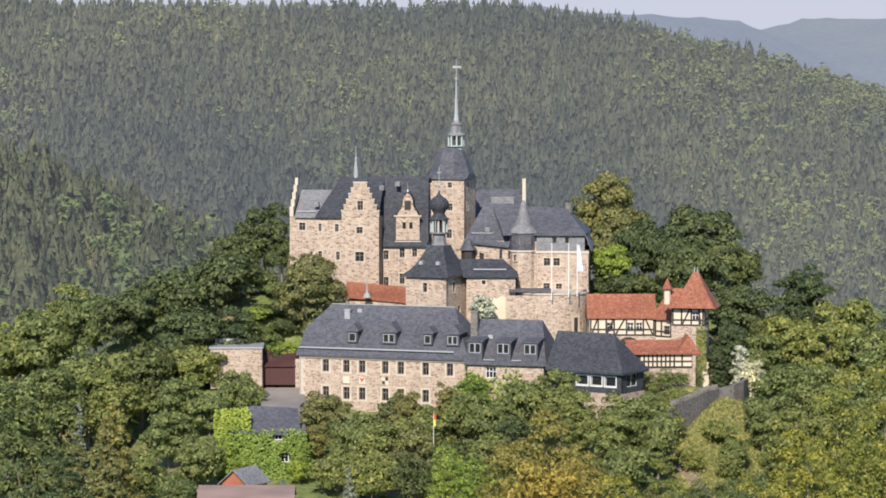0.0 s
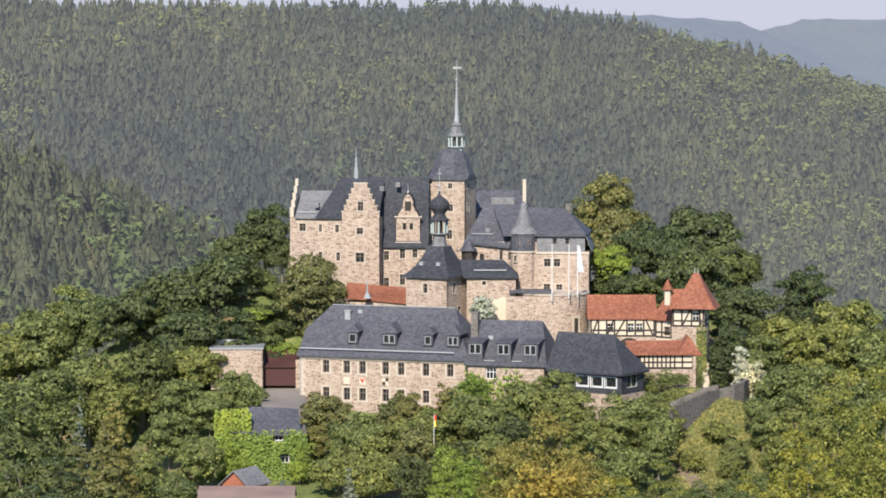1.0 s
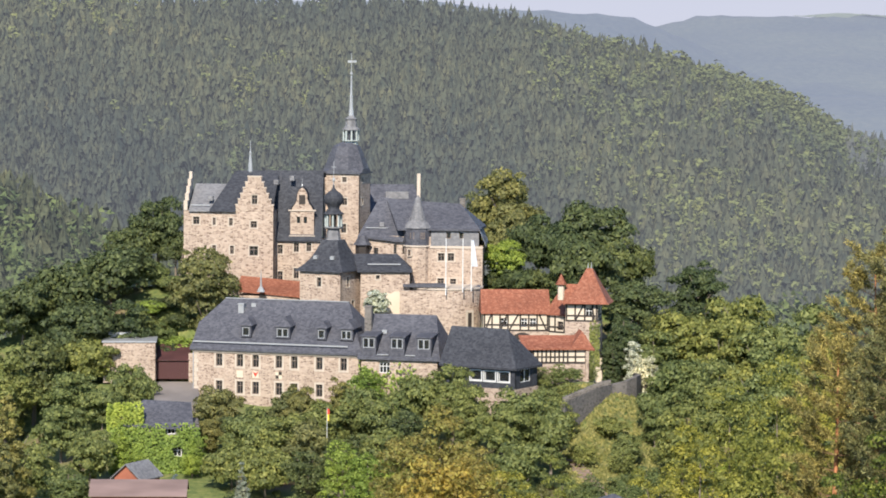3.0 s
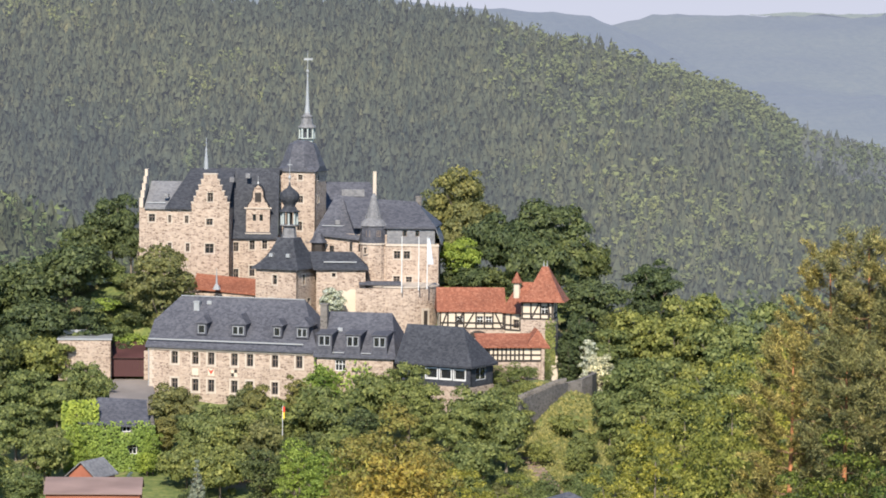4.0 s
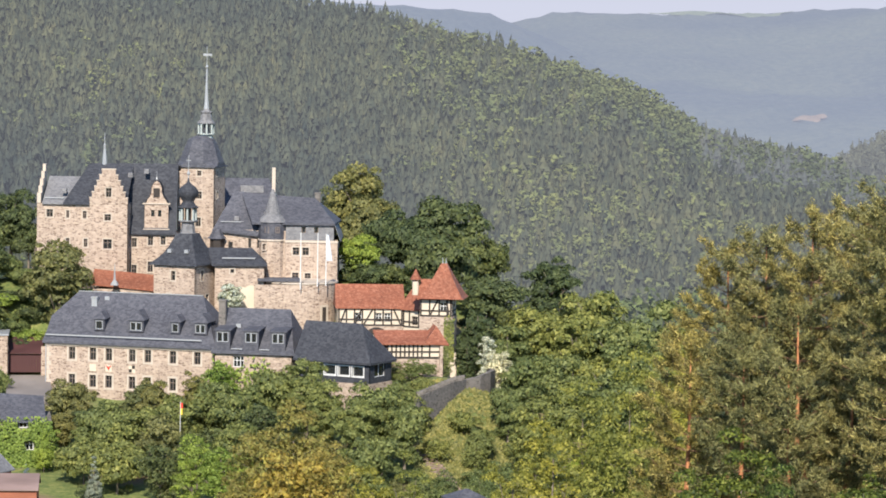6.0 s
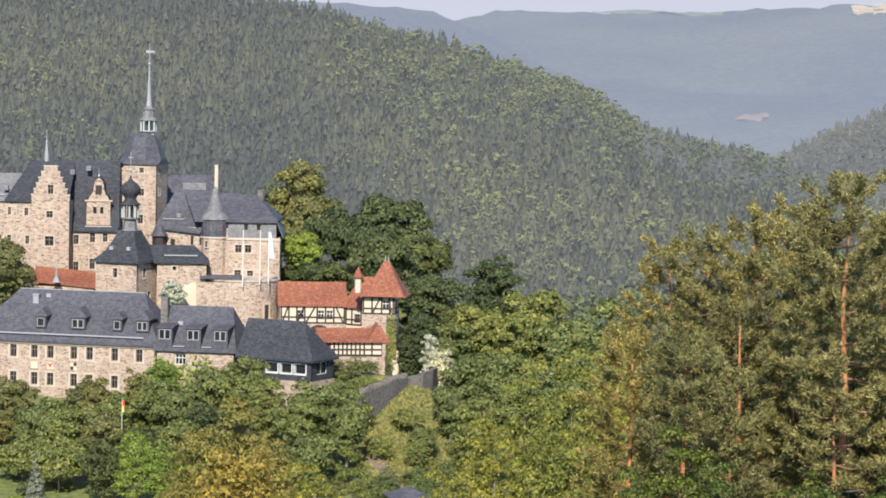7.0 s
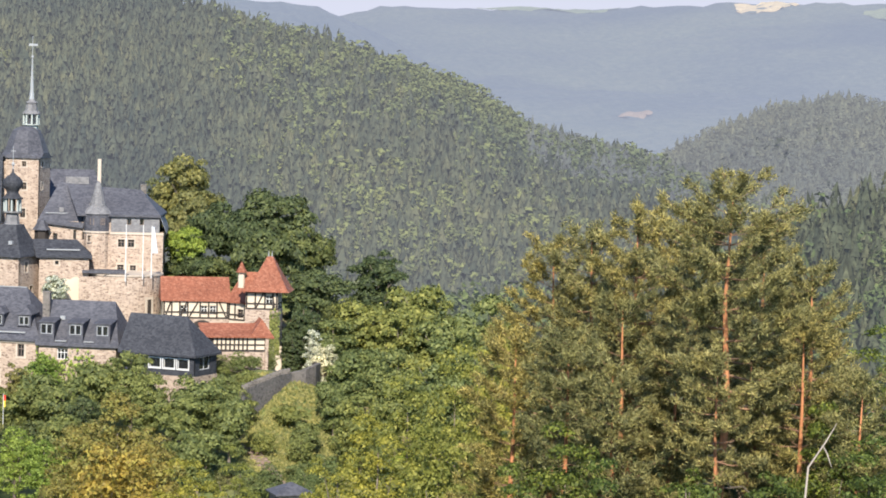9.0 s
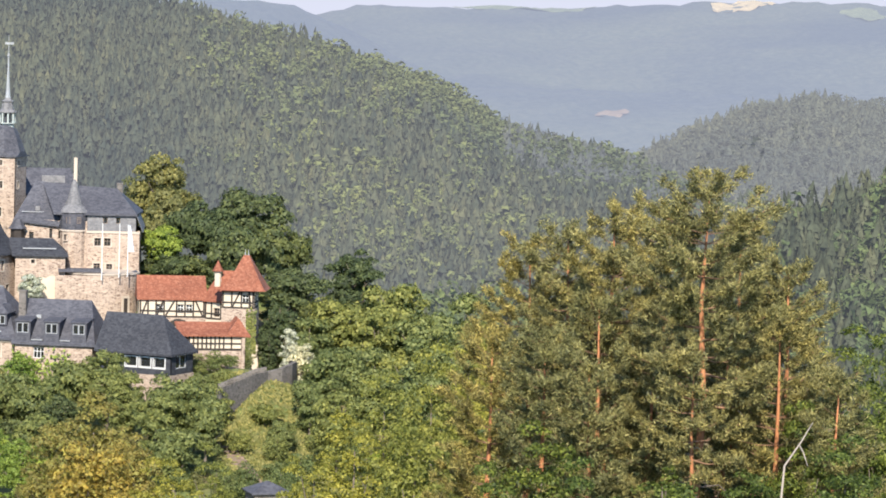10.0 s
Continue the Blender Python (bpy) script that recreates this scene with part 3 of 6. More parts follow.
# ---- long front house ----
def front_house():
    x0, y0, z0 = -17.38, 372.0, 15.48
    zt = 23.57
    w, d, h = 21.4, 11.0, zt - z0
    th = thing("front_house", x0, y0, z0, -19, "long two-storey rubble stone house with hipped slate roof and dormers", "house")
    up, lo = h - 1.45, h - 4.75
    xs = (3.25, 5.95, 8.0, 11.0, 13.0, 16.2, 19.3)
    ops = [(x, up, 0.82, 1.5) for x in xs] + [(x, lo, 0.82, 1.5) for x in xs]
    fr = box_walls(th, w, d, h, {0: ops}, STONE)
    row(th, fr[0], ops, bars=(1, 1), trim=0.24)
    bm = bmesh.new()
    o, zr, rise = 0.45, h - 0.05, 5.7
    e = [(-o, -o, zr), (w + o, -o, zr), (w + o, d + o, zr), (-o, d + o, zr)]
    k, lift = 0.24, 0.19
    m0, m1, m2, m3 = (-o, -o + (d / 2 + o) * k, zr + rise * lift), (w + o - 0.9, -o + (d / 2 + o) * k, zr + rise * lift), (w + o - 0.9, d + o - (d / 2 + o) * k, zr + rise * lift), (-o, d + o - (d / 2 + o) * k, zr + rise * lift)
    p, q = (-o, -o + (d / 2 + o) * 0.52, zr + rise * 0.50), (-o, d + o - (d / 2 + o) * 0.52, zr + rise * 0.50)
    r0, r1 = (2.0, d / 2, zr + rise), (w - 3.3, d / 2, zr + rise)
    solid(bm, [[e[0], e[1], m1, m0], [m0, m1, r1, r0, p], [p, r0, q], [e[1], e[2], m2, m1], [m1, m2, r1], [e[2], e[3], m3, m2], [m2, m3, q, r0, r1]], 0.25)
    part("roof", bm, SLATE, th)
    part("cornice", boxes((-0.25, w + 0.05, -0.25, -0.003, h - 0.42, h - 0.32), (-0.18, w + 0.02, -0.18, -0.003, h - 0.55, h - 0.423)), TRIM, th)
    part("snow_guard", boxes((-0.2, w - 1.6, -0.02, 0.05, h + 0.62, h + 0.80)), LEAD, th, "pale metal snow guard strip")
    part("ridge_cap", boxes((2.0, w - 3.3, d / 2 - 0.14, d / 2 + 0.14, h + 5.62, h + 5.72)), LEAD, th)
    for i in range(14):
        q = 0.55 if i % 2 else 0.34
        part("quoin", boxes((-0.04, q, -0.04, 0.3, i * 0.56 + 0.02, i * 0.56 + 0.54)), TRIM, th)
    for x in (5.95, 8.0, 11.0):
        p = part("coat_of_arms", boxes((x - 0.42, x + 0.42, -0.06, -0.003, up - 2.1, up - 1.25)), PLASTER, th, "white heraldic panel with plain shapes")
        if x > 7:
            bm = bmesh.new()
            if x < 10:
                f = quad(bm, (x - 0.4, -0.075, up - 1.25), (x, -0.075, up - 1.95), (x + 0.4, -0.075, up - 1.25), (x, -0.075, up - 1.5))
            else:
                box(bm, x, x + 0.4, -0.08, -0.064, up - 1.6, up - 1.2)
                box(bm, x - 0.4, x, -0.08, -0.064, up - 2.05, up - 1.65)
            part("shield", bm, FLAGRED if x < 10 else TIMBER, p)
    for x, ww, n in ((6.35, 1.35, 1), (11.1, 1.9, 2), (16.1, 1.25, 1), (19.3, 1.7, 2)):
        dormer(th, x, 0.95, h + 1.35, ww, 1.45, 1.8, "hip", n)
    chimney(th, 4.6, 4.2, h + 3.6, h + 5.0, 0.7, 0.7)
    part("skylight", boxes((5.7, 6.3, 4.55, 4.75, h + 4.75, h + 5.2)), LEAD, th)
    part("downpipe", boxes((-0.16, -0.06, -0.14, -0.05, 0, h - 0.4)), LEAD, th)


front_house()


# ---- lower wing with three big dormers ----
def dormer_wing():
    y0 = 364.5
    x0, z0, zt = 2.98, 17.88, 23.21
    w, d, h = 9.4, 10.0, zt - z0
    th = thing("dormer_wing", x0, y0, z0, -15, "lower wing with slate mansard, three wide dormers and ivy-grown wall", "house")
    ops = [(2.9, h - 1.25, 1.3, 1.3)]
    fr = box_walls(th, w, d, h, {0: ops}, STONE)
    row(th, fr[0], ops, bars=(2, 1), frame_mat=WHITE, trim=0)
    bm = bmesh.new()
    hip(bm, w, d, h - 0.05, 4.85, -0.3, 1.3, over=0.4, flare=0.15)
    part("roof", bm, SLATE, th)
    for x in (0.95, 4.45, 7.75):
        dormer(th, x, -0.15, h + 0.95, 1.85, 1.6, 2.4, "shed", 2, low=0.9)
    for a, e in ((2.0, 3.4), (5.5, 6.7)):
        part("snow_guard", boxes((a, e, -0.2, -0.1, h + 0.25, h + 0.37)), LEAD, th)
    chimney(th, 0.05, 3.4, h + 2.0, h + 5.7, 0.85, 0.85, STONE_GREY)
    part("skylight", boxes((1.9, 2.5, 2.6, 2.9, h + 2.6, h + 3.05)), LEAD, th)
    ivy(th, (-0.3, 6.9), (-2.5, h - 0.3), -0.25, 900, 5, hole=(2.2, 3.6, h - 1.9, h - 0.6))


def ivy(th, xr, zr, y, count, seed, hole=None, size=0.4, material=None, depth=0.35):
    """Leaves of a climber over a stretch of wall."""
    rng = random.Random(seed)
    vs, fs = [], []
    for _ in range(count):
        x, z = rng.uniform(*xr), rng.uniform(*zr)
        if any(q[0] < x < q[1] and q[2] < z < q[3] for q in ([] if hole is None else hole if isinstance(hole, list) else [hole])):
            continue
        edge = 0.8 + 0.4 * noise.noise((x * 0.7, z * 0.7, seed))
        if z > zr[1] - (zr[1] - zr[0]) * 0.18 * (1.6 - edge * 1.3) * rng.random() * 3:
            continue
        leaf(vs, fs, Vector((x, y + rng.uniform(-depth, 0), z)), Vector((rng.uniform(-0.5, 0.5), -1, rng.uniform(0, 0.7))), size * rng.uniform(0.6, 1.2), rng)
    me = bpy.data.meshes.new("ivy")
    me.from_pydata(vs, [], fs)
    me.materials.append(material or LEAF_BRIGHT)
    ob = new("ivy", me)
    ob.parent = th
    return tagged(ob, "bright green climbing ivy", kind="stuff")


def leaf(vs, fs, p, n, s, rng):
    """One clump of leaves: a bent four-cornered blade facing n."""
    n = n.normalized()
    a = n.cross(Vector((rng.uniform(-1, 1), rng.uniform(-1, 1), rng.uniform(-1, 1)))).normalized()
    b = n.cross(a)
    o = len(vs)
    vs += [tuple(p - a * s * 0.5), tuple(p + b * s * 0.36 - n * s * 0.12), tuple(p + a * s * 0.5), tuple(p - b * s * 0.36 - n * s * 0.12)]
    fs.append((o, o + 1, o + 2, o + 3))


dormer_wing()


# ---- slate-hung annex ----
def annex():
    y0 = 360.5
    x0, z0 = 12.82, 20.29
    zt = 22.82
    w, d, h = 9.7, 5.4, zt - z0
    th = thing("slate_annex", x0, y0, z0, -33, "dark slate-hung annex with low hipped roof and white windows", "house")
    ops = [(5.4, 1.25, 1.5, 1.25), (7.3, 1.25, 1.5, 1.25), (9.2, 1.25, 1.5, 1.25)]
    ops = [(x - 1.0, z + 0.15, a, b - 0.1) for x, z, a, b in ops]
    side = [(2.6, 1.45, 2.6, 1.5)]
    fr = box_walls(th, w, d, h, {0: ops, 1: side}, SLATE_DARK, 0.4)
    row(th, fr[0], ops, bars=(0, 0), frame_mat=WHITE, trim=0)
    row(th, fr[1], side, bars=(1, 0), frame_mat=WHITE, trim=0)
    for x, z, a, b in ops:
        part("white_surround", boxes((x - a / 2 - 0.12, x - a / 2, -0.05, 0.05, z - b / 2 - 0.12, z + b / 2 + 0.12), (x + a / 2, x + a / 2 + 0.12, -0.05, 0.05, z - b / 2 - 0.12, z + b / 2 + 0.12),
                                     (x - a / 2, x + a / 2, -0.05, 0.05, z + b / 2, z + b / 2 + 0.12), (x - a / 2, x + a / 2, -0.05, 0.05, z - b / 2 - 0.12, z - b / 2)), WHITE, th)
    bm = bmesh.new()
    hip(bm, w, d, h + 0.003, 4.3, -0.6, 2.6, over=0.45)
    part("roof", bm, SLATE_DARK, th)
    part("plinth", boxes((-0.3, w + 0.12, -0.12, d, -5.0, -0.003)), STONE, th, "rubble stone plinth")
    part("vent", boxes((6.0, 6.7, 1.6, 2.1, h + 1.05, h + 1.3)), LEAD, th)


annex()


# ---- gate tower with onion lantern ----
def gate_tower():
    xc, yc = 0.43, 383.0
    z0, zt = 24.35, 32.15
    w, dd, h = 5.75, 7.4, zt - z0
    a = -27
    th = thing("gate_tower", xc - w * math.cos(radians(a)), yc - w * math.sin(radians(a)), z0, a,
               "square stone gate tower with bell-shaped slate roof and onion lantern", "tower")
    f0 = [(2.75, h - 1.5, 0.6, 1.2), (2.2, h - 4.3, 0.6, 1.0)]
    f1 = [(2.2, h - 1.5, 0.75, 1.3), (3.6, h - 4.6, 0.8, 1.3)]
    fr = box_walls(th, w, dd, h, {0: f0, 1: f1}, STONE)
    row(th, fr[0], f0, bars=(0, 1))
    row(th, fr[1], f1, bars=(0, 1))
    s = math.sqrt(0.5)
    c = w / 2
    rings = [(3.55, -0.2), (3.5, 0.0), (2.85, 0.55), (2.25, 1.25), (1.75, 2.1), (1.35, 3.0), (1.1, 3.7)]
    bm = lathe([(r / s, h + z) for r, z in rings], 4, 0, 0, math.pi / 4)
    for v in bm.verts:
        k = max(abs(v.co.x), abs(v.co.y))
        grow = max(0.0, (k - 1.1) / 2.4)
        v.co.x, v.co.y = v.co.x * (1 - 0.06 * grow) + w / 2, v.co.y * (1 + 0.16 * grow) + dd / 2
    part("roof", bm, SLATE_DARK, th)
    cy = dd / 2
    for x in (1.6, 4.0):
        dm = part("roof_hatch", boxes((x - 0.25, x + 0.25, 1.05, 1.6, h + 1.3, h + 1.75)), LEAD, th)
    H = h + 3.7
    part("lantern_base", lathe([(1.1, H), (0.95, H + 0.1), (0.80, H + 1.3), (1.25, H + 1.5), (1.25, H + 1.65), (0.9, H + 1.66)], 8, c, cy, math.pi / 8), SLATE_PALE, th)
    for i in range(8):
        q = math.pi / 8 + i * math.pi / 4
        part("lantern_post", boxes((c + 1.0 * math.cos(q) - 0.10, c + 1.0 * math.cos(q) + 0.10, cy + 1.0 * math.sin(q) - 0.10, cy + 1.0 * math.sin(q) + 0.10, H + 1.65, H + 3.2)), PATINA, th)
    part("lantern_core", lathe([(0.42, H + 1.65), (0.42, H + 3.2)], 8, c, cy), TIMBER, th)
    prof = [(1.3, 3.6), (1.35, 3.75), (1.0, 4.0), (0.72, 4.5), (0.85, 4.9), (1.15, 5.3), (1.3, 5.8), (1.22, 6.3), (0.85, 6.8), (0.4, 7.15), (0.16, 7.5), (0.1, 8.0)]
    part("onion_dome", lathe([(r, H + 3.2 + (z - 3.6) * 0.86) for r, z in prof], 16, c, cy), SLATE_DARK, th, smooth=True)
    bm = lathe([(0.07, H + 6.9), (0.05, H + 7.3), (0.2, H + 7.5), (0.2, H + 7.7), (0.05, H + 7.9), (0.03, H + 9.9)], 8, c, cy)
    box(bm, c - 0.35, c + 0.35, cy - 0.02, cy + 0.02, H + 9.2, H + 9.3)
    part("finial", bm, LEAD, th)


gate_tower()


def gate_wing():
    y0 = 386.0
    x0, z0, zt = 3.02, 24.08, 32.08
    w, d, h = 6.23, 6.0, zt - z0
    th = thing("gate_wing", x0, y0, z0, 0, "low stone wing beside the gate tower, partly whitewashed", "house")
    ops = [(2.2, h - 0.9, 0.5, 0.5), (0.9, h - 4.4, 0.7, 1.2)]
    fr = box_walls(th, w, d, h, {0: ops}, STONE)
    row(th, fr[0], ops, bars=(0, 0))
    bm = bmesh.new()
    hip(bm, w, d, h - 0.02, 1.9, -1.0, 1.5, over=0.4)
    part("roof", bm, SLATE_DARK, th)
    part("snow_guard", boxes((0.9, 5.1, 0.45, 0.6, h + 0.65, h + 0.8)), LEAD, th)
    bm = bmesh.new()
    rng = random.Random(3)
    cx, cz = 4.6, h - 4.1
    pts = [(min(w - 0.05, cx + (1.75 + rng.uniform(-0.35, 0.3)) * math.cos(q)), -0.03, cz + (1.45 + rng.uniform(-0.35, 0.3)) * math.sin(q)) for q in np.linspace(0, 2 * math.pi, 23)[:-1]]
    f = bm.faces.new([bm.verts.new(p) for p in pts])
    for v in bmesh.ops.extrude_face_region(bm, geom=[f])["geom"]:
        if isinstance(v, bmesh.types.BMVert):
            v.co.y += 0.026
    part("whitewash", bm, PLASTER, th, "flaking whitewashed patch of wall")


gate_wing()


# ---- round bastion ----
def bastion():
    xc, yc, r = 14.01, 388.5, 4.66
    z0, zt = 23.54, 29.72
    th = thing("round_bastion", xc, yc, z0, 0, "round rubble stone bastion with a narrow arched doorway", "tower")
    h = zt - z0
    part("wall", lathe([(r + 0.25, -3), (r + 0.12, 0), (r, h - 0.5), (r, h)], 40, 0, 0), STONE, th)
    part("coping", lathe([(r + 0.12, h + 0.003), (r + 0.12, h + 0.18), (r - 0.4, h + 0.2)], 40), TRIM, th)
    part("curtain_wall", boxes((-6.0, -1.5, -r + 0.6, -r + 1.4, 0, h - 0.15)), STONE, th)
    part("lean_to_roof", boxes((-5.6, -0.2, -r + 1.5, -r + 4, h + 0.25, h + 0.6)), SLATE, th)
    part("railing", boxes((-4.5, 0.2, -r + 0.5, -r + 0.56, h + 0.2, h + 0.26)), TIMBER, th)
    a = radians(-53)
    door = part("doorway", boxes((-0.32, 0.32, -0.12, 0.3, 0.2, 2.3)), TIMBER, th, "dark narrow door opening")
    door.matrix_basis = Matrix.Rotation(a + math.pi / 2, 4, "Z") @ Matrix.Translation((0, -r - 0.02, h - 5.2))
    sur = part("door_surround", boxes((-0.6, -0.33, -0.16, 0.3, 0.2, 2.3), (0.33, 0.6, -0.16, 0.3, 0.2, 2.3), (-0.6, 0.6, -0.16, 0.3, 2.303, 2.6)), TRIM, th)
    sur.matrix_basis = door.matrix_basis.copy()


bastion()


# ---- east palas with slate-hung top storey and cone turret ----
def east_palas():
    y0 = 392.0
    x0, z0, z1 = 12.11, 28.65, 34.79
    w, d, h = 6.69, 13.0, z1 - z0
    th = thing("east_palas", x0, y0, z0, -4, "stone palas with grey slate-hung top storey under a hipped roof", "house")
    ops = [(1.35, h - 1.4, 0.85, 1.0), (2.6, h - 1.4, 0.85, 1.0), (1.3, h - 4.6, 0.85, 0.9), (2.9, h - 4.7, 0.8, 1.0)]
    fr = box_walls(th, w, d, h, {0: ops}, STONE)
    row(th, fr[0], ops, bars=(1, 1))
    top = part("slate_storey", wall_mesh(w - 0.5, 2.25, [(2.0, 2.6, 0.95, 1.75), (3.65, 4.2, 0.95, 1.75)], 0.4), SLATE_PALE, th, "grey slate-hung storey")
    top.matrix_basis = pose(0.0, 0.15, h + 0.02)
    for x in (2.3, 3.9):
        window(th, x, h + 1.37, 0.55, 0.8, y=0.15, bars=(0, 0), trim=0)
    part("slate_side", boxes((w - 0.9, w - 0.5, 0.556, d, h + 0.02, h + 2.25)), SLATE_PALE, th)
    part("string_course", boxes((-0.1, w + 0.05, -0.12, 0.14, h - 0.28, h + 0.016)), TRIM, th)
    bm = bmesh.new()
    H = h + 2.25
    e = [(-4.3, -0.25, H), (w - 0.35, -0.25, H), (w + 0.15, d, H - 0.2), (-4.3, d, H)]
    r0, r1 = (-6.0, 5.5, H + 3.5), (3.6, 5.5, H + 3.0)
    solid(bm, [[e[0], e[1], r1, r0], [e[1], e[2], r1], [e[2], e[3], r0, r1], [e[3], e[0], r0]], 0.25)
    part("roof", bm, SLATE, th)
    bm = bmesh.new()
    q = w + 0.45
    solid(bm, [[(w - 0.4, -0.3, H - 0.1), (q, -0.3, h + 0.05), (q, d, h + 0.05), (w - 0.4, d, H - 0.1)]], 0.15)
    part("skirt_roof", bm, SLATE_PALE, th)
    chimney(th, 3.9, 6.2, H + 1.5, H + 3.5, 0.7, 0.7, STONE_GREY)
    # slanting west front behind the turret
    west = part("west_wall", wall_mesh(9.0, h + 1.2, [(1.3, 1.9, h - 1.6, h - 0.4), (4.0, 4.4, h - 1.1, h + 0.1), (5.2, 5.6, h - 1.1, h + 0.1)], 0.6), STONE, th)
    west.matrix_basis = pose(-9.0 * math.cos(radians(14)) - 0.02, 9.0 * math.sin(radians(14)) * 1.0 + 0.02, 0, 0, 0, -14)
    for p0, p1, q0, q1 in ((1.32, 1.88, h - 1.6, h - 0.4), (4.0, 4.4, h - 1.1, h + 0.1), (5.2, 5.6, h - 1.1, h + 0.1)):
        part("west_window", boxes((p0, p1, 0.2, 0.26, q0, q1)), GLASS, west)
    bm = bmesh.new()
    k = math.tan(radians(14))
    solid(bm, [[(-9.6, 9.6 * k - 0.4, h + 1.1), (-3.6, 3.6 * k - 0.5, h + 0.6), (-2.0, 5.6, H + 3.3), (-7.0, 6.6, H + 3.7)]], 0.22)
    part("west_roof", bm, SLATE, th)
    part("snow_guard", boxes((-8.5, -4.0, 2.5, 2.6, h + 2.1, h + 2.2)), LEAD, th)
    for x, y, z in ((-6.5, 2.9, h + 2.6), (-2.6, 1.9, h + 3.3)):
        part("roof_hatch", boxes((x - 0.3, x + 0.3, y - 0.3, y + 0.4, z - 0.3, z + 0.25)), SLATE_PALE, th)
    # turret
    cx, cy = -1.75, 0.95
    part("turret_wall", lathe([(1.78, h - 0.1), (1.82, h + 2.3)], 12, cx, cy, 0.13), SLATE, th, "dark slate-hung turret")
    part("turret_foot", lathe([(1.70, 0), (1.74, h - 0.103)], 12, cx, cy, 0.13), STONE, th)
    part("turret_ledge", lathe([(1.88, h - 0.1), (1.88, h + 0.05), (1.8, h + 0.1)], 12, cx, cy, 0.13), TRIM, th)
    slit = window(th, 0, 0, 0.5, 0.8, bars=(0, 0), trim=0.08)
    slit.matrix_basis = Matrix.Translation((cx, cy, h - 0.85)) @ Matrix.Rotation(radians(-20), 4, "Z") @ Matrix.Translation((-0.35, -1.86, 0))
    part("turret_cone", lathe([(2.0, h + 2.303), (1.75, h + 2.6), (1.1, h + 3.25), (0.6, h + 5.0), (0.38, h + 6.0), (0.1, h + 6.5)], 12, cx, cy, 0.13), SLATE_PALE, th, "grey slate cone roof")
    for a in (-1.95, -1.15):
        wdw = window(th, 0, h + 1.4, 0.55, 0.8, bars=(1, 1), trim=0)
        wdw.matrix_basis = Matrix.Translation((cx, cy, h + 1.35)) @ Matrix.Rotation(a + math.pi / 2, 4, "Z") @ Matrix.Translation((0, -1.95, 0))
    part("stack", boxes((cx - 0.25, cx + 0.2, cy + 2.6, cy + 3.1, h + 4.0, h + 9.2)), TRIM, th, "tall pale chimney stack")


east_palas()


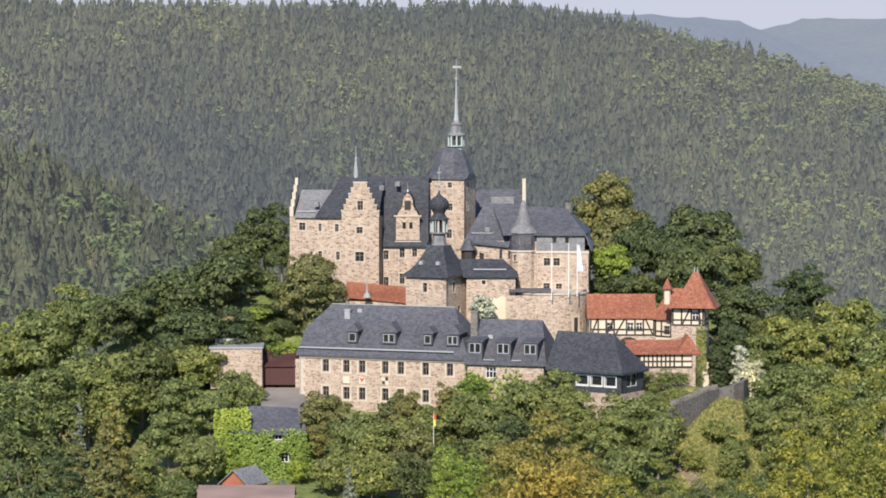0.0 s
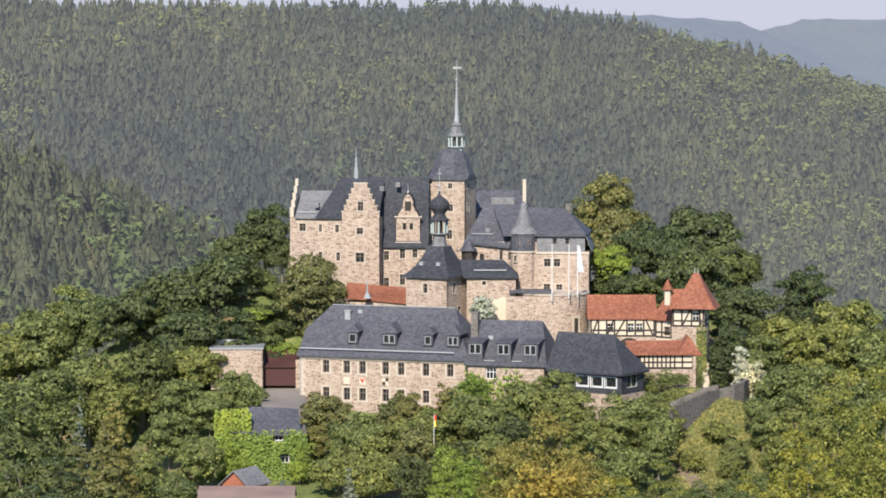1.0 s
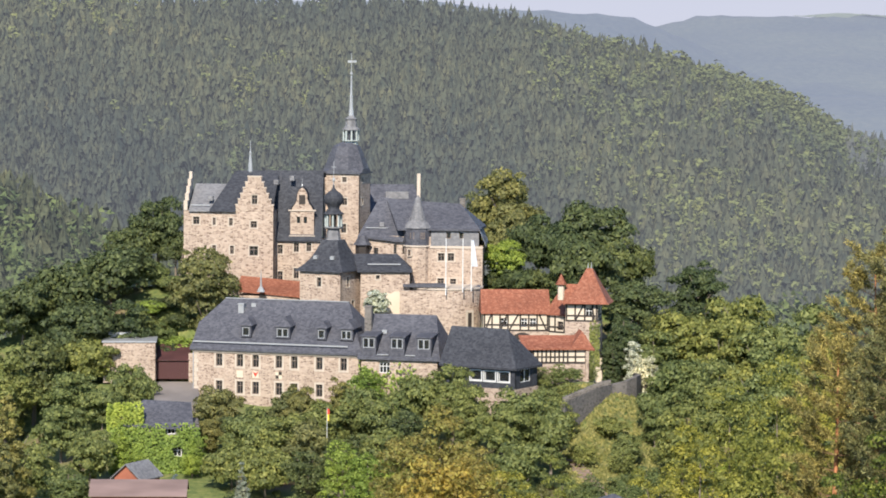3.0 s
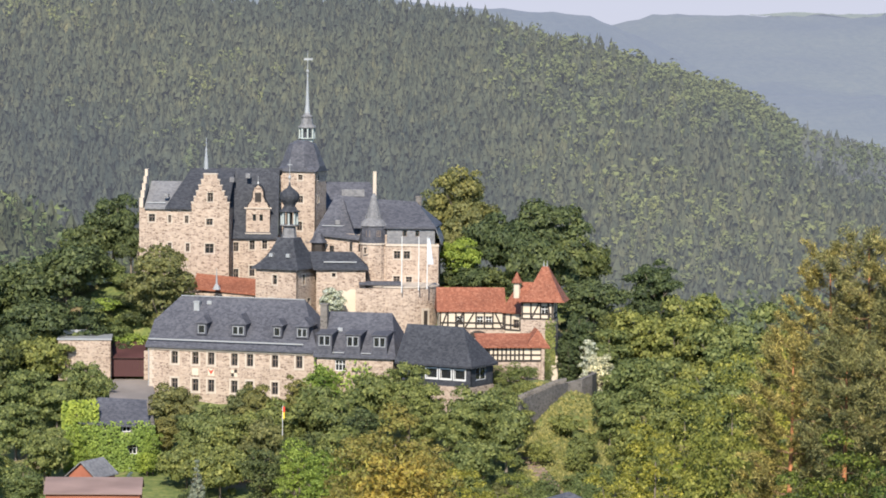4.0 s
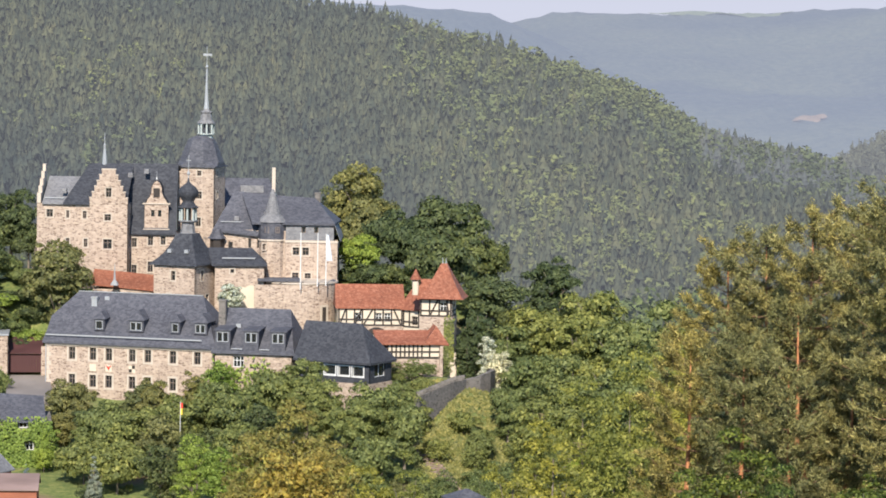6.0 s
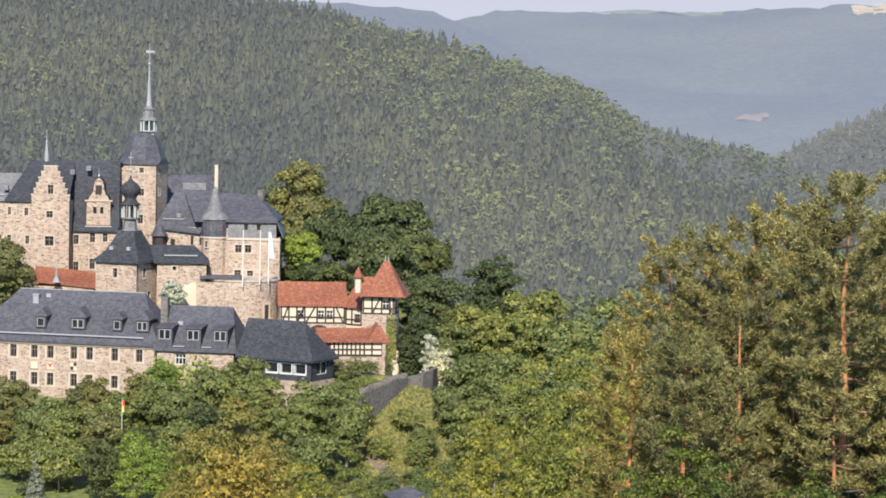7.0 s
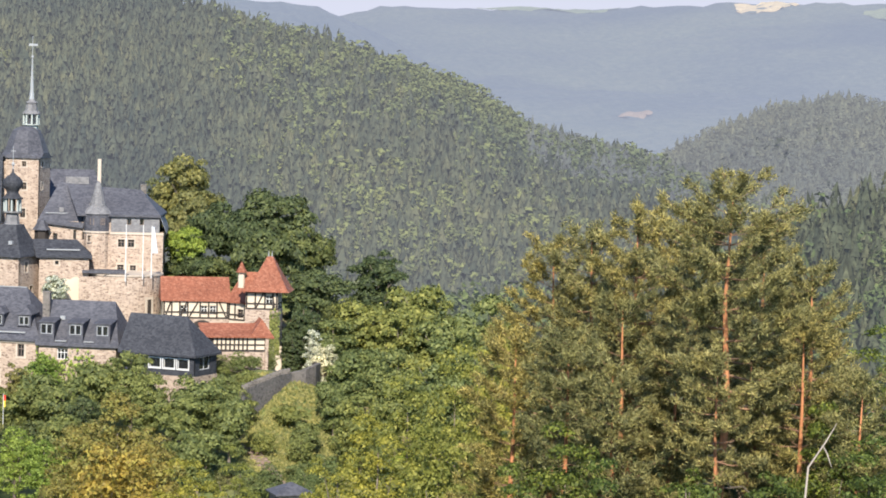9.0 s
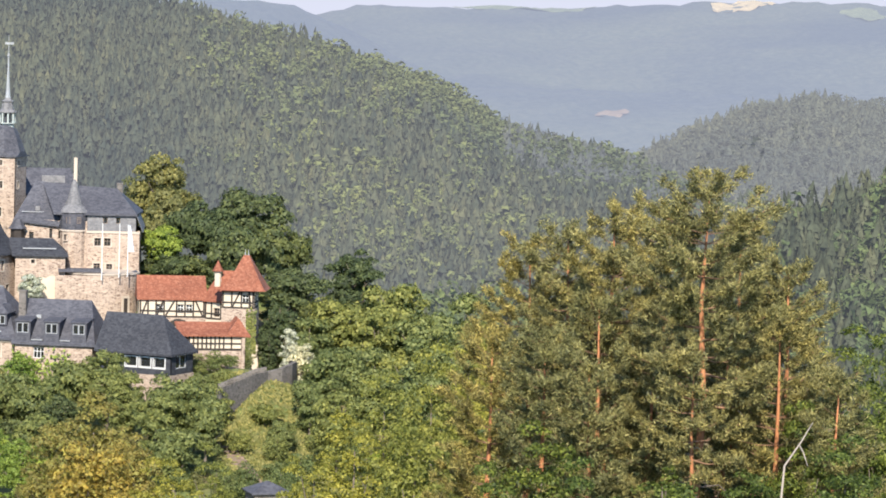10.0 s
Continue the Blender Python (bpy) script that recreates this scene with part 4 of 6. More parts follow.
# ---- main tower ----
def main_tower():
    y0 = 404.0
    a = -18
    z0, zt = 30.10, 43.80
    w, h = 5.0, zt - z0
    xc = 2.84
    th = thing("main_tower", xc - w * math.cos(radians(a)), 402.0 - w * math.sin(radians(a)), z0, a, "tall square stone keep with slate roof, lantern and needle spire", "tower")
    f0 = [(3.0, h - 0.95, 0.6, 0.7), (3.0, h - 3.85, 0.75, 0.95), (2.9, h - 7.4, 0.75, 1.2)]
    f1 = [(1.6, h - 0.95, 0.6, 0.7), (1.6, h - 3.85, 0.7, 0.95)]
    fr = box_walls(th, w, w, h, {0: f0, 1: f1}, STONE)
    row(th, fr[0], f0, bars=(1, 1))
    row(th, fr[1], f1, bars=(1, 1))
    bm = bmesh.new()
    c, H = w / 2, h
    lo = [(-0.25, -0.25), (w + 0.25, -0.25), (w + 0.25, w + 0.25), (-0.25, w + 0.25)]
    rings = [(3.75, 0.0), (3.45, 0.5), (3.1, 1.3), (2.65, 2.4), (2.1, 3.45), (1.45, 3.7), (1.0, 3.9)]
    s = [(-1, -0.42), (-0.42, -1), (0.42, -1), (1, -0.42), (1, 0.42), (0.42, 1), (-0.42, 1), (-1, 0.42)]
    verts = [[(c + x * r * 0.79, c + y * r * 0.79, H + z) for x, y in s] for r, z in rings]
    verts[0] = [(c + x * 2.75 if abs(x) == 1 else c + math.copysign(2.75 * 0.75, x), c + y * 2.75 if abs(y) == 1 else c + math.copysign(2.75 * 0.75, y), H) for x, y in s]
    tops = []
    for p, q in zip(verts, verts[1:]):
        tops += [[p[i], p[(i + 1) % 8], q[(i + 1) % 8], q[i]] for i in range(8)]
    for f in tops:
        quad(bm, *f)
    bm.faces.new([bm.verts.new(p) for p in reversed(verts[0])])
    bm.faces.new([bm.verts.new(p) for p in verts[-1]])
    bmesh.ops.remove_doubles(bm, verts=bm.verts, dist=1e-4)
    part("roof", bm, SLATE, th)
    part("eaves_plate", boxes((-0.3, w + 0.3, -0.3, w + 0.3, H - 0.2, H - 0.003)), SLATE, th)
    Z = H + 3.9
    c += 0.45
    part("lantern_floor", lathe([(0.9, Z - 0.3), (0.85, Z + 0.1), (1.2, Z + 0.2), (1.2, Z + 0.32)], 8, c, c, math.pi / 8), PATINA, th)
    for i in range(8):
        q = math.pi / 8 + i * math.pi / 4
        part("lantern_post", boxes((c + 0.98 * math.cos(q) - 0.1, c + 0.98 * math.cos(q) + 0.1, c + 0.98 * math.sin(q) - 0.1, c + 0.98 * math.sin(q) + 0.1, Z + 0.32, Z + 1.65)), PATINA, th)
    part("lantern_core", lathe([(0.4, Z + 0.32), (0.4, Z + 1.65)], 8, c, c), SLATE, th)
    part("lantern_roof", lathe([(1.25, Z + 1.65), (1.2, Z + 1.78), (0.85, Z + 2.1), (0.72, Z + 2.9), (0.85, Z + 3.15), (0.5, Z + 3.35), (0.36, Z + 3.6)], 8, c, c, math.pi / 8), SLATE_PALE, th)
    part("needle", lathe([(0.36, Z + 3.6), (0.27, Z + 4.5), (0.15, Z + 7.0), (0.09, Z + 9.0)], 8, c, c, math.pi / 8), LEAD, th, "pale metal needle spire")
    bm = lathe([(0.05, Z + 8.9), (0.2, Z + 9.05), (0.2, Z + 9.25), (0.05, Z + 9.4), (0.04, Z + 11.4), (0.02, Z + 11.9)], 10, c, c)
    box(bm, c - 0.5, c + 0.7, c - 0.03, c + 0.03, Z + 10.6, Z + 10.9)
    part("weather_vane", bm, LEAD, th)


main_tower()


# ---- west palas with stepped gable ----
def west_palas():
    y0 = 396.0
    a = -6
    x0, z0, zt = -20.00, 23.15, 38.96
    w, d, h = 11.75, 13.0, zt - z0
    th = thing("west_palas", x0, y0 + 1.4, z0, a, "tall stone palas with a stepped gable and steep slate roof", "house")
    g0, g1 = 6.85, w           # gable front
    f0 = [(1.65, h - 1.3, 0.85, 1.0), (4.0, h - 1.4, 0.4, 1.0), (6.2, h - 1.45, 0.5, 1.0), (9.2, h - 1.75, 0.85, 0.85),
          (4.0, h - 5.0, 0.5, 1.0), (6.35, h - 5.1, 0.5, 1.1), (9.2, h - 5.2, 1.15, 1.25)]
    fr = box_walls(th, w, d, h, {0: f0, 1: [(2.2, h - 5.0, 0.8, 1.4)]}, STONE, 0.8)
    row(th, fr[0], f0, bars=(1, 1), trim=0.14)
    steps = 6
    half, mid = (g1 - g0) / 2, (g0 + g1) / 2
    hh = 4.45
    for i in range(steps):
        q = half * (1 - i / steps * 0.78) + 0.03
        z = h + 0.003 + hh * i / steps
        lo, hi = z, z + hh / steps - 0.002
        if i in (1, 2):
            part("gable_step", boxes((mid - q, mid - 0.4, -0.05, 0.5, lo, hi)), STONE, th)
            part("gable_step", boxes((mid + 0.4, mid + q, -0.05, 0.5, lo, hi)), STONE, th)
        else:
            part("gable_step", boxes((mid - q, mid + q, -0.05, 0.5, lo, hi)), STONE, th)
    window(th, mid, h + hh * 2 / 6, 0.75, hh * 2 / 6 - 0.3, y=-0.05, bars=(1, 1), trim=0.1)
    for i in range(steps):
        q = half * (1 - i / steps * 0.78) + 0.03
        q2 = half * (1 - (i + 1) / steps * 0.78) + 0.03 if i < steps - 1 else 0
        z = h + hh * (i + 1) / steps
        for s in (-1, 1):
            part("coping_stone", boxes((*sorted((mid + s * (q + 0.06), mid + s * q2)), -0.1, 0.55, z + 0.002, z + 0.14)), TRIM, th)
    # gable roof running back from the front
    bm = bmesh.new()
    solid(bm, [[(g0 + 0.2, 0.5, h - 0.1), (mid, 0.5, h + 4.1), (mid, 7.0, h + 4.1), (g0 + 0.2, 7.0, h - 0.1)], [(mid, 0.5, h + 4.1), (g1 - 0.1, 0.5, h - 0.1), (g1 - 0.1, 7.0, h - 0.1), (mid, 7.0, h + 4.1)]], 0.2)
    part("gable_roof", bm, SLATE, th)
    # lower roof to the west
    bm = bmesh.new()
    solid(bm, [[(0.7, -0.35, h + 0.05), (3.5, -0.35, h + 0.05), (5.6, 6.0, h + 3.25), (0.7, 6.0, h + 3.25)], [(0.7, 6.0, h + 3.25), (5.6, 6.0, h + 3.25), (5.6, d, h), (0.7, d, h)]], 0.2)
    part("west_roof", bm, SLATE_PALE, th, "pale grey slate roof slope")
    part("snow_guard", boxes((0.9, 3.4, 0.35, 0.42, h + 0.62, h + 0.75)), LEAD, th)
    bm = bmesh.new()
    for i in range(5):
        box(bm, 0.0 + 0.03 * i, 0.5, -0.1 + i * 1.0, 1.0 + i * 1.0 - 0.003, h + 0.003, h + 1.3 + i * 0.9)
    part("gable_parapet", bm, TRIM, th, "pale stepped parapet of the end gable")
    # high main roof
    bm = bmesh.new()
    R = h + 5.0
    e = h + 0.06
    solid(bm, [[(g0 - 3.45, -0.4, e), (g0, -0.4, e), (g0, 7.0, R), (g0 - 1.0, 7.0, R)], [(g0 - 1.0, 7.0, R), (17.8, 7.2, R), (17.8, d, h), (g0 - 3.45, d, h)],
               [(g0 - 3.45, d, h), (g0 - 3.45, -0.4, e), (g0 - 1.0, 7.0, R)]], 0.22)
    solid(bm, [[(g0 + 0.003, 0.56, h + 0.70), (g1 - 0.05, 0.56, h + 0.70), (g1 - 0.05, 7.0, R), (g0 + 0.003, 7.0, R)]], 0.22)
    part("main_roof", bm, SLATE_DARK, th)
    for x, y, z in ((3.4, 1.2, h + 1.45), (13.6, 5.4, h + 4.0), (g0 + 4.7, 4.9, h + 3.5)):
        part("roof_hatch", boxes((x - 0.3, x + 0.3, y - 0.5, y + 0.3, z - 0.2, z + 0.4)), SLATE_PALE, th)
    part("turret_needle", lathe([(0.32, R - 0.5), (0.28, R + 0.6), (0.14, R + 2.0), (0.16, R + 2.4), (0.07, R + 2.6), (0.04, R + 4.0)], 8, 7.8, 7.0), LEAD, th, "slim pale metal needle")
    # buttress spreading to the west
    bm = bmesh.new()
    solid(bm, [[(-1.6, 0.05, 0), (0.0, 0.05, h * 0.72), (0.0, 4.0, h * 0.72), (-1.6, 4.0, 0)]], 0.4)
    part("buttress", bm, STONE, th)


west_palas()


# ---- middle range between the gable and the tower ----
def middle_range():
    y0 = 399.5
    x0, z0, zt = -8.33, 25.81, 35.05
    w, d, h = 6.35, 6.5, zt - z0
    th = thing("middle_range", x0, y0, z0, -3, "recessed stone range with slate roof and a curved stone dormer", "house")
    f0 = [(0.85, h - 1.25, 0.75, 1.2), (0.85, h - 4.9, 0.75, 1.5), (3.0, h - 1.0, 0.7, 1.2), (4.65, h - 0.95, 0.65, 1.1), (3.0, h - 4.4, 0.7, 1.4)]
    fr = box_walls(th, w, d, h, {0: f0}, STONE)
    row(th, fr[0], f0, bars=(1, 1), trim=0.13)
    bm = bmesh.new()
    solid(bm, [[(-0.1, -0.4, h + 0.02), (w, -0.4, h + 0.02), (w, 3.5, h + 9.0), (-1.4, 3.5, h + 9.0), (-1.4, 1.2, h + 3.7), (-0.1, 1.2, h + 3.7)]], 0.22)
    part("roof", bm, SLATE_DARK, th)
    # curved dormer house
    x, q, zb = 3.75, 1.55, h + 0.6
    dw = part("dormer_house", wall_mesh(2 * q, 3.2, [(0.85, 1.3, 1.6, 2.45), (1.75, 2.2, 1.6, 2.45)], 0.3), STONE, th, "stone dormer with a curved gable")
    dw.matrix_basis = pose(x - q, -0.1, zb)
    for p0 in (x - q + 0.003, x + q - 0.3):
        part("dormer_cheek", boxes((p0, p0 + 0.297, 0.203, 2.4, zb, zb + 3.2)), SLATE, th)
    for p0 in (0.85, 1.75):
        part("dormer_pane", boxes((p0, p0 + 0.45, 0.15, 0.17, 1.6, 2.45)), GLASS, dw)
    part("dormer_ledge", boxes((x - q - 0.25, x + q + 0.25, -0.25, 0.3, zb + 3.2, zb + 3.36)), TRIM, th)
    part("dormer_sill", boxes((x - q - 0.15, x + q + 0.15, -0.2, 0.2, zb - 0.15, zb - 0.003)), TRIM, th)
    bm = bmesh.new()
    prof = [(-1.6, 0), (-1.45, 0.4), (-1.05, 0.9), (-0.8, 1.5), (-0.75, 2.3), (-0.45, 2.9), (0, 3.25), (0.45, 2.9), (0.75, 2.3), (0.8, 1.5), (1.05, 0.9), (1.45, 0.4), (1.6, 0)]
    prof = [(px * 0.86, pz * 0.9) for px, pz in prof]
    f = bm.faces.new([bm.verts.new((x + px, -0.08, zb + 3.363 + pz)) for px, pz in prof])
    ext = bmesh.ops.extrude_face_region(bm, geom=[f])
    for v in ext["geom"]:
        if isinstance(v, bmesh.types.BMVert):
            v.co.y += 0.3
    part("curved_gable", bm, STONE, th)
    bm = bmesh.new()
    tops = []
    for (ax, az), (bx, bz) in zip(prof, prof[1:]):
        tops.append([(x + ax * 1.1, -0.15, zb + 3.42 + az * 1.03), (x + bx * 1.1, -0.15, zb + 3.42 + bz * 1.03), (x + bx * 1.1, 4, zb + 3.42 + bz * 1.03), (x + ax * 1.1, 4, zb + 3.42 + az * 1.03)])
    solid(bm, tops, 0.1)
    part("curved_roof", bm, SLATE_DARK, th)
    part("gable_opening", boxes((x - 0.42, x + 0.42, -0.12, -0.083, zb + 4.1, zb + 5.3)), TIMBER, th)
    part("finial", lathe([(0.05, zb + 6.2), (0.12, zb + 6.5), (0.03, zb + 6.8), (0.02, zb + 7.5)], 6, x, 0), LEAD, th)


middle_range()


# ---- rear range, small gate roof, dovecote roof ----
def rear_range():
    x0, y0 = 4.29, 412.0
    zt, z0 = 38.3, 30.89
    h = zt - z0
    th = thing("rear_range", x0, y0, z0, 0, "rear range with a patched blue-grey slate roof", "house")
    box_walls(th, 7.0, 8, h, {}, STONE)
    bm = bmesh.new()
    hip(bm, 7.0, 8, h, 3.4, -0.3, 0.8, over=0.3)
    part("roof", bm, SLATE, th)
    part("patched_slope", boxes((2.3, 5.4, 1.55, 1.7, h + 1.55, h + 2.5)), SLATE_PALE, th)


rear_range()


def lean_to():
    x0, y0 = -12.52, 391.0
    z0, zt = 25.07, 28.36
    h = zt - z0
    th = thing("gatehouse", x0, y0, z0, -4, "low gatehouse with red tiled roof", "house")
    box_walls(th, 7.6, 5, h, {}, STONE)
    bm = bmesh.new()
    solid(bm, [[(-0.3, -0.3, h + 0.7), (7.8, -0.3, h), (7.8, 5, h + 1.5), (-0.3, 5, h + 2.2)]], 0.2)
    part("roof", bm, TILE, th)
    part("finial", lathe([(0.55, h + 0.6), (0.35, h + 1.0), (0.15, h + 1.3), (0.06, h + 2.9), (0.02, h + 3.4)], 8, 2.9, -1.2), LEAD, th, "pale metal finial")
    hut = thing("oriel_roof", 3.30, 394.0, 33.49, 0, "small polygonal slate-roofed oriel by the keep", "oriel")
    part("wall", lathe([(0.9, 0), (0.9, 1.3)], 6, 0, 0), TIMBER, hut)
    part("roof", lathe([(1.25, 1.303), (0.9, 1.7), (0.5, 2.5), (0.1, 2.7)], 6), SLATE, hut)


lean_to()


# ---- half-timbered range ----
def timber_face(th, w, z0, z1, posts, m, rails=(0.5,), braces=(), y=-0.06):
    """Dark beams over plaster on one wall face."""
    bm = bmesh.new()
    beams = []
    t = 0.2
    for x in posts:
        beams.append(((x, y, z0 + t), (x, y, z1 - t)))
    for k in (0.0, 1.0):
        z = z0 + t / 2 if k == 0 else z1 - t / 2
        beams.append(((0, y, z), (w, y, z)))
    for a, b in braces:
        beams.append(((a, y + 0.012, z0 + t), (b, y + 0.012, z1 - t)))
    for k in rails:
        z = z0 + (z1 - z0) * k
        beams.append(((0.1, y + 0.006, z), (w - 0.1, y + 0.006, z)))
    for a, b in beams:
        one = bmesh.new()
        bar(one, a, b, t, 0.16)
        ob = part("beam", one, TIMBER, th)
        ob.matrix_basis = m


def half_timber():
    y0 = 380.0
    x0 = 18.39
    z0, zs, zt = 23.78, 24.92, 27.26
    w, d, h = 8.18, 6.0, zt - z0
    th = thing("half_timbered_range", x0, y0, z0, 0, "half-timbered range with cream plaster panels and red tiled roof", "house")
    s = zs - z0
    wins = [(2.6, h - 1.25, 0.85, 1.1), (5.15, h - 1.25, 0.8, 1.1), (6.25, h - 1.25, 0.8, 1.1)]
    fr = box_walls(th, w, d, h, {0: wins}, PLASTER, 0.4)
    row(th, fr[0], wins, bars=(1, 1), frame_mat=WHITE, trim=0)
    timber_face(th, w, s, h, (0.15, 1.1, 2.1, 3.1, 4.65, 5.7, 6.75, w - 0.12), Matrix(), rails=(0.34,), braces=((0.3, 1.0), (3.3, 4.4), (7.9, 7.0), (2.2, 3.0)))
    part("base_wall", boxes((-0.1, w + 0.1, -0.12, -0.004, -3, s - 0.05)), STONE, th)
    bm = bmesh.new()
    hip(bm, w, d, h, 2.7, -0.25, -0.2, over=0.3, thick=0.18)
    part("roof", bm, TILE, th)
    arch = bmesh.new()
    pts = [(4.9 + 1.25 * math.cos(q), s - 1.1 + 0.95 * math.sin(q)) for q in np.linspace(0, math.pi, 13)]
    f = arch.faces.new([arch.verts.new((a, -0.16, b)) for a, b in pts])
    ext = bmesh.ops.extrude_face_region(arch, geom=[f])
    for v in ext["geom"]:
        if isinstance(v, bmesh.types.BMVert):
            v.co.y += 0.1
    part("arch", arch, TIMBER, th, "dark archway")
    # canted link
    lw = 3.0
    lk = thing("timber_link", x0 + w + 0.02, y0, z0, -38, "canted half-timbered link under red tiles", "house")
    m2 = [(1.75, h - 1.55, 0.9, 1.1)]
    f2 = box_walls(lk, lw, 4.0, h - 0.1, {0: m2}, PLASTER, 0.35)
    row(lk, f2[0], m2, bars=(1, 1), trim=0)
    timber_face(lk, lw, s - 0.1, h - 0.1, (0.12, 1.0, 2.4, lw - 0.12), Matrix(), rails=(0.3,))
    bm = bmesh.new()
    solid(bm, [[(-0.4, -0.4, h - 0.08), (lw + 0.3, -0.4, h - 0.08), (lw + 2.6, 3.4, h + 2.5), (-0.6, 3.4, h + 2.6)]], 0.18)
    part("roof", bm, TILE, lk)


half_timber()


def timber_tower():
    y0 = 374.0
    x0 = 28.26
    z0, zs, zt = 20.64, 26.73, 28.97
    w, d, h = 3.96, 4.2, zt - z0
    th = thing("half_timbered_tower", x0, y0, z0, -12, "half-timbered tower with steep red pyramid roof on a stone base", "tower")
    s = zs - z0
    wins = [(2.9, h - 1.05, 0.85, 1.1)]
    fr = box_walls(th, w, d, h, {0: wins, 1: [(1.4, h - 1.3, 1.0, 1.4)]}, PLASTER, 0.4)
    row(th, fr[0], wins, bars=(1, 1), frame_mat=WHITE, trim=0)
    row(th, fr[1], [(1.4, h - 1.3, 1.0, 1.4)], bars=(1, 1), frame_mat=SASH, trim=0)
    timber_face(th, w, s, h, (0.12, 1.2, 2.4, 3.4, w - 0.12), Matrix(), rails=(0.32,), braces=((1.3, 2.2), (3.6, 3.3)))
    timber_face(th, d, s, h, (0.12, 2.1, d - 0.12), fr[1], rails=(0.3,))
    part("base", boxes((-0.05, w + 0.05, -0.1, -0.004, -2, s - 0.03), (w + 0.004, w + 0.12, -0.1, d, -2, s - 0.03)), STONE, th)
    part("roof", lathe([(2.75 * 1.414, h), (2.45 * 1.414, h + 0.35), (1.55 * 1.414, h + 1.9), (0.35 * 1.414, h + 4.25)], 4, w - 1.25, 1.9, math.pi / 4), TILE, th)
    for k in (-0.2, 0.2):
        part("finial", lathe([(0.09, h + 4.1), (0.06, h + 4.5), (0.02, h + 5.0)], 6, w - 1.25 + k, 1.9), LEAD, th)
    bm = bmesh.new()
    solid(bm, [[(-0.3, -0.35, h + 0.02), (2.0, -0.35, h + 0.02), (2.0, 2.6, h + 2.2), (-0.3, 2.6, h + 2.2)]], 0.2)
    part("saddle_roof", bm, TILE, th)
    part("turret_wall", lathe([(0.42, h + 0.3), (0.42, h + 2.2)], 8, -0.75, 1.2), PLASTER, th)
    part("turret_roof", lathe([(0.75, h + 2.203), (0.4, h + 2.8), (0.05, h + 3.5), (0.03, h + 3.25)], 8, -0.75, 1.2), TILE, th)
    ivy(th, (w - 0.9, w + 0.35), (0.6, s + 0.3), -0.12, 900, 9, size=0.3, material=LEAF)
    part("pier", boxes((w - 0.6, w + 0.7, -0.25, 0.8, -2.5, 1.6)), PLASTER, th)


timber_tower()


def covered_walk():
    y0 = 364.0
    x0 = 23.58
    z0, zt = 22.51, 24.35
    w, d, h = 6.55, 3.0, zt - z0
    th = thing("covered_walk", x0, y0, z0, 3, "half-timbered covered walk with a red tiled lean-to roof", "house")
    part("wall", boxes((0, w, 0, 0.25, 0, h)), PLASTER, th)
    timber_face(th, w, 0, h, [0.1 + i * 0.52 for i in range(9)] + [5.2, w - 0.1], Matrix(), rails=(0.42,))
    bm = bmesh.new()
    solid(bm, [[(-1.2, -0.5, h), (w + 0.3, -0.5, h), (w + 0.3, 3.0, h + 1.3), (-1.4, 3.0, h + 1.3)]], 0.18)
    part("roof", bm, TILE, th)
    bm = bmesh.new()
    solid(bm, [[(w - 1.9, -0.3, h + 0.15), (w - 0.4, 1.2, h + 1.95), (w - 0.4, 4, h + 1.95), (w - 1.9, 4, h + 0.2)], [(w - 0.4, 1.2, h + 1.95), (w + 0.9, -0.6, h - 0.1), (w + 1.0, 4, h), (w - 0.4, 4, h + 1.95)], [(w - 1.9, -0.3, h + 0.15), (w + 0.9, -0.6, h - 0.1), (w - 0.4, 1.2, h + 1.95)]], 0.18)
    part("porch_roof", bm, TILE, th)
    part("post", boxes((w - 0.15, w + 0.25, -0.3, 0.1, -3.2, h)), STONE, th)
    part("base_wall", boxes((-0.2, w + 0.3, 0.05, 0.5, -2.5, -0.004)), STONE, th)
    part("back_wall", boxes((-1.2, w + 0.5, 2.6, 3.0, -2.5, h + 1.0)), STONE, th)


covered_walk()


# ---- terrace wall ----
def terrace_wall():
    th = thing("terrace_wall", 0, 0, 0, 0, "curved grey rubble terrace wall with toothed coping", "wall")
    path = [(26.07, 345.0), (28.45, 349.0), (30.94, 353.0), (32.53, 356.0), (34.29, 357.0), (35.68, 359.0), (36.62, 363.0), (36.57, 368.0)]
    tops = (20.01, 20.46, 20.93, 20.87, 21.16, 21.48, 21.32, 21.07)
    cap = bmesh.new()
    bm = bmesh.new()
    n = len(path)
    for i in range(n - 1):
        (xa, ya), (xb, yb) = path[i], path[i + 1]
        dx, dy = xb - xa, yb - ya
        L = math.hypot(dx, dy)
        nx, ny = -dy / L * 0.5, dx / L * 0.5
        za, zb = tops[i], tops[i + 1]
        v = [bm.verts.new(p) for p in ((xa, ya, za - 6), (xb, yb, zb - 6), (xb + nx, yb + ny, zb - 6), (xa + nx, ya + ny, za - 6), (xa, ya, za), (xb, yb, zb), (xb + nx, yb + ny, zb), (xa + nx, ya + ny, za))]
        for f in ((3, 2, 1, 0), (4, 5, 6, 7), (0, 1, 5, 4), (2, 3, 7, 6), (1, 2, 6, 5), (3, 0, 4, 7)):
            bm.faces.new([v[k] for k in f])
        if i < 3:
            m = max(2, int(L / 0.75))
            for k in range(m):
                t = (k + 0.5) / m
                x, y, z = xa + dx * t + nx / 2, ya + dy * t + ny / 2, za + (zb - za) * t
                box(cap, x - 0.19, x + 0.19, y - 0.25, y + 0.25, z + 0.003, z + 0.55)
    part("wall", bm, STONE_GREY, th)
    part("coping_stones", cap, STONE_GREY, th, kind="stuff")


terrace_wall()


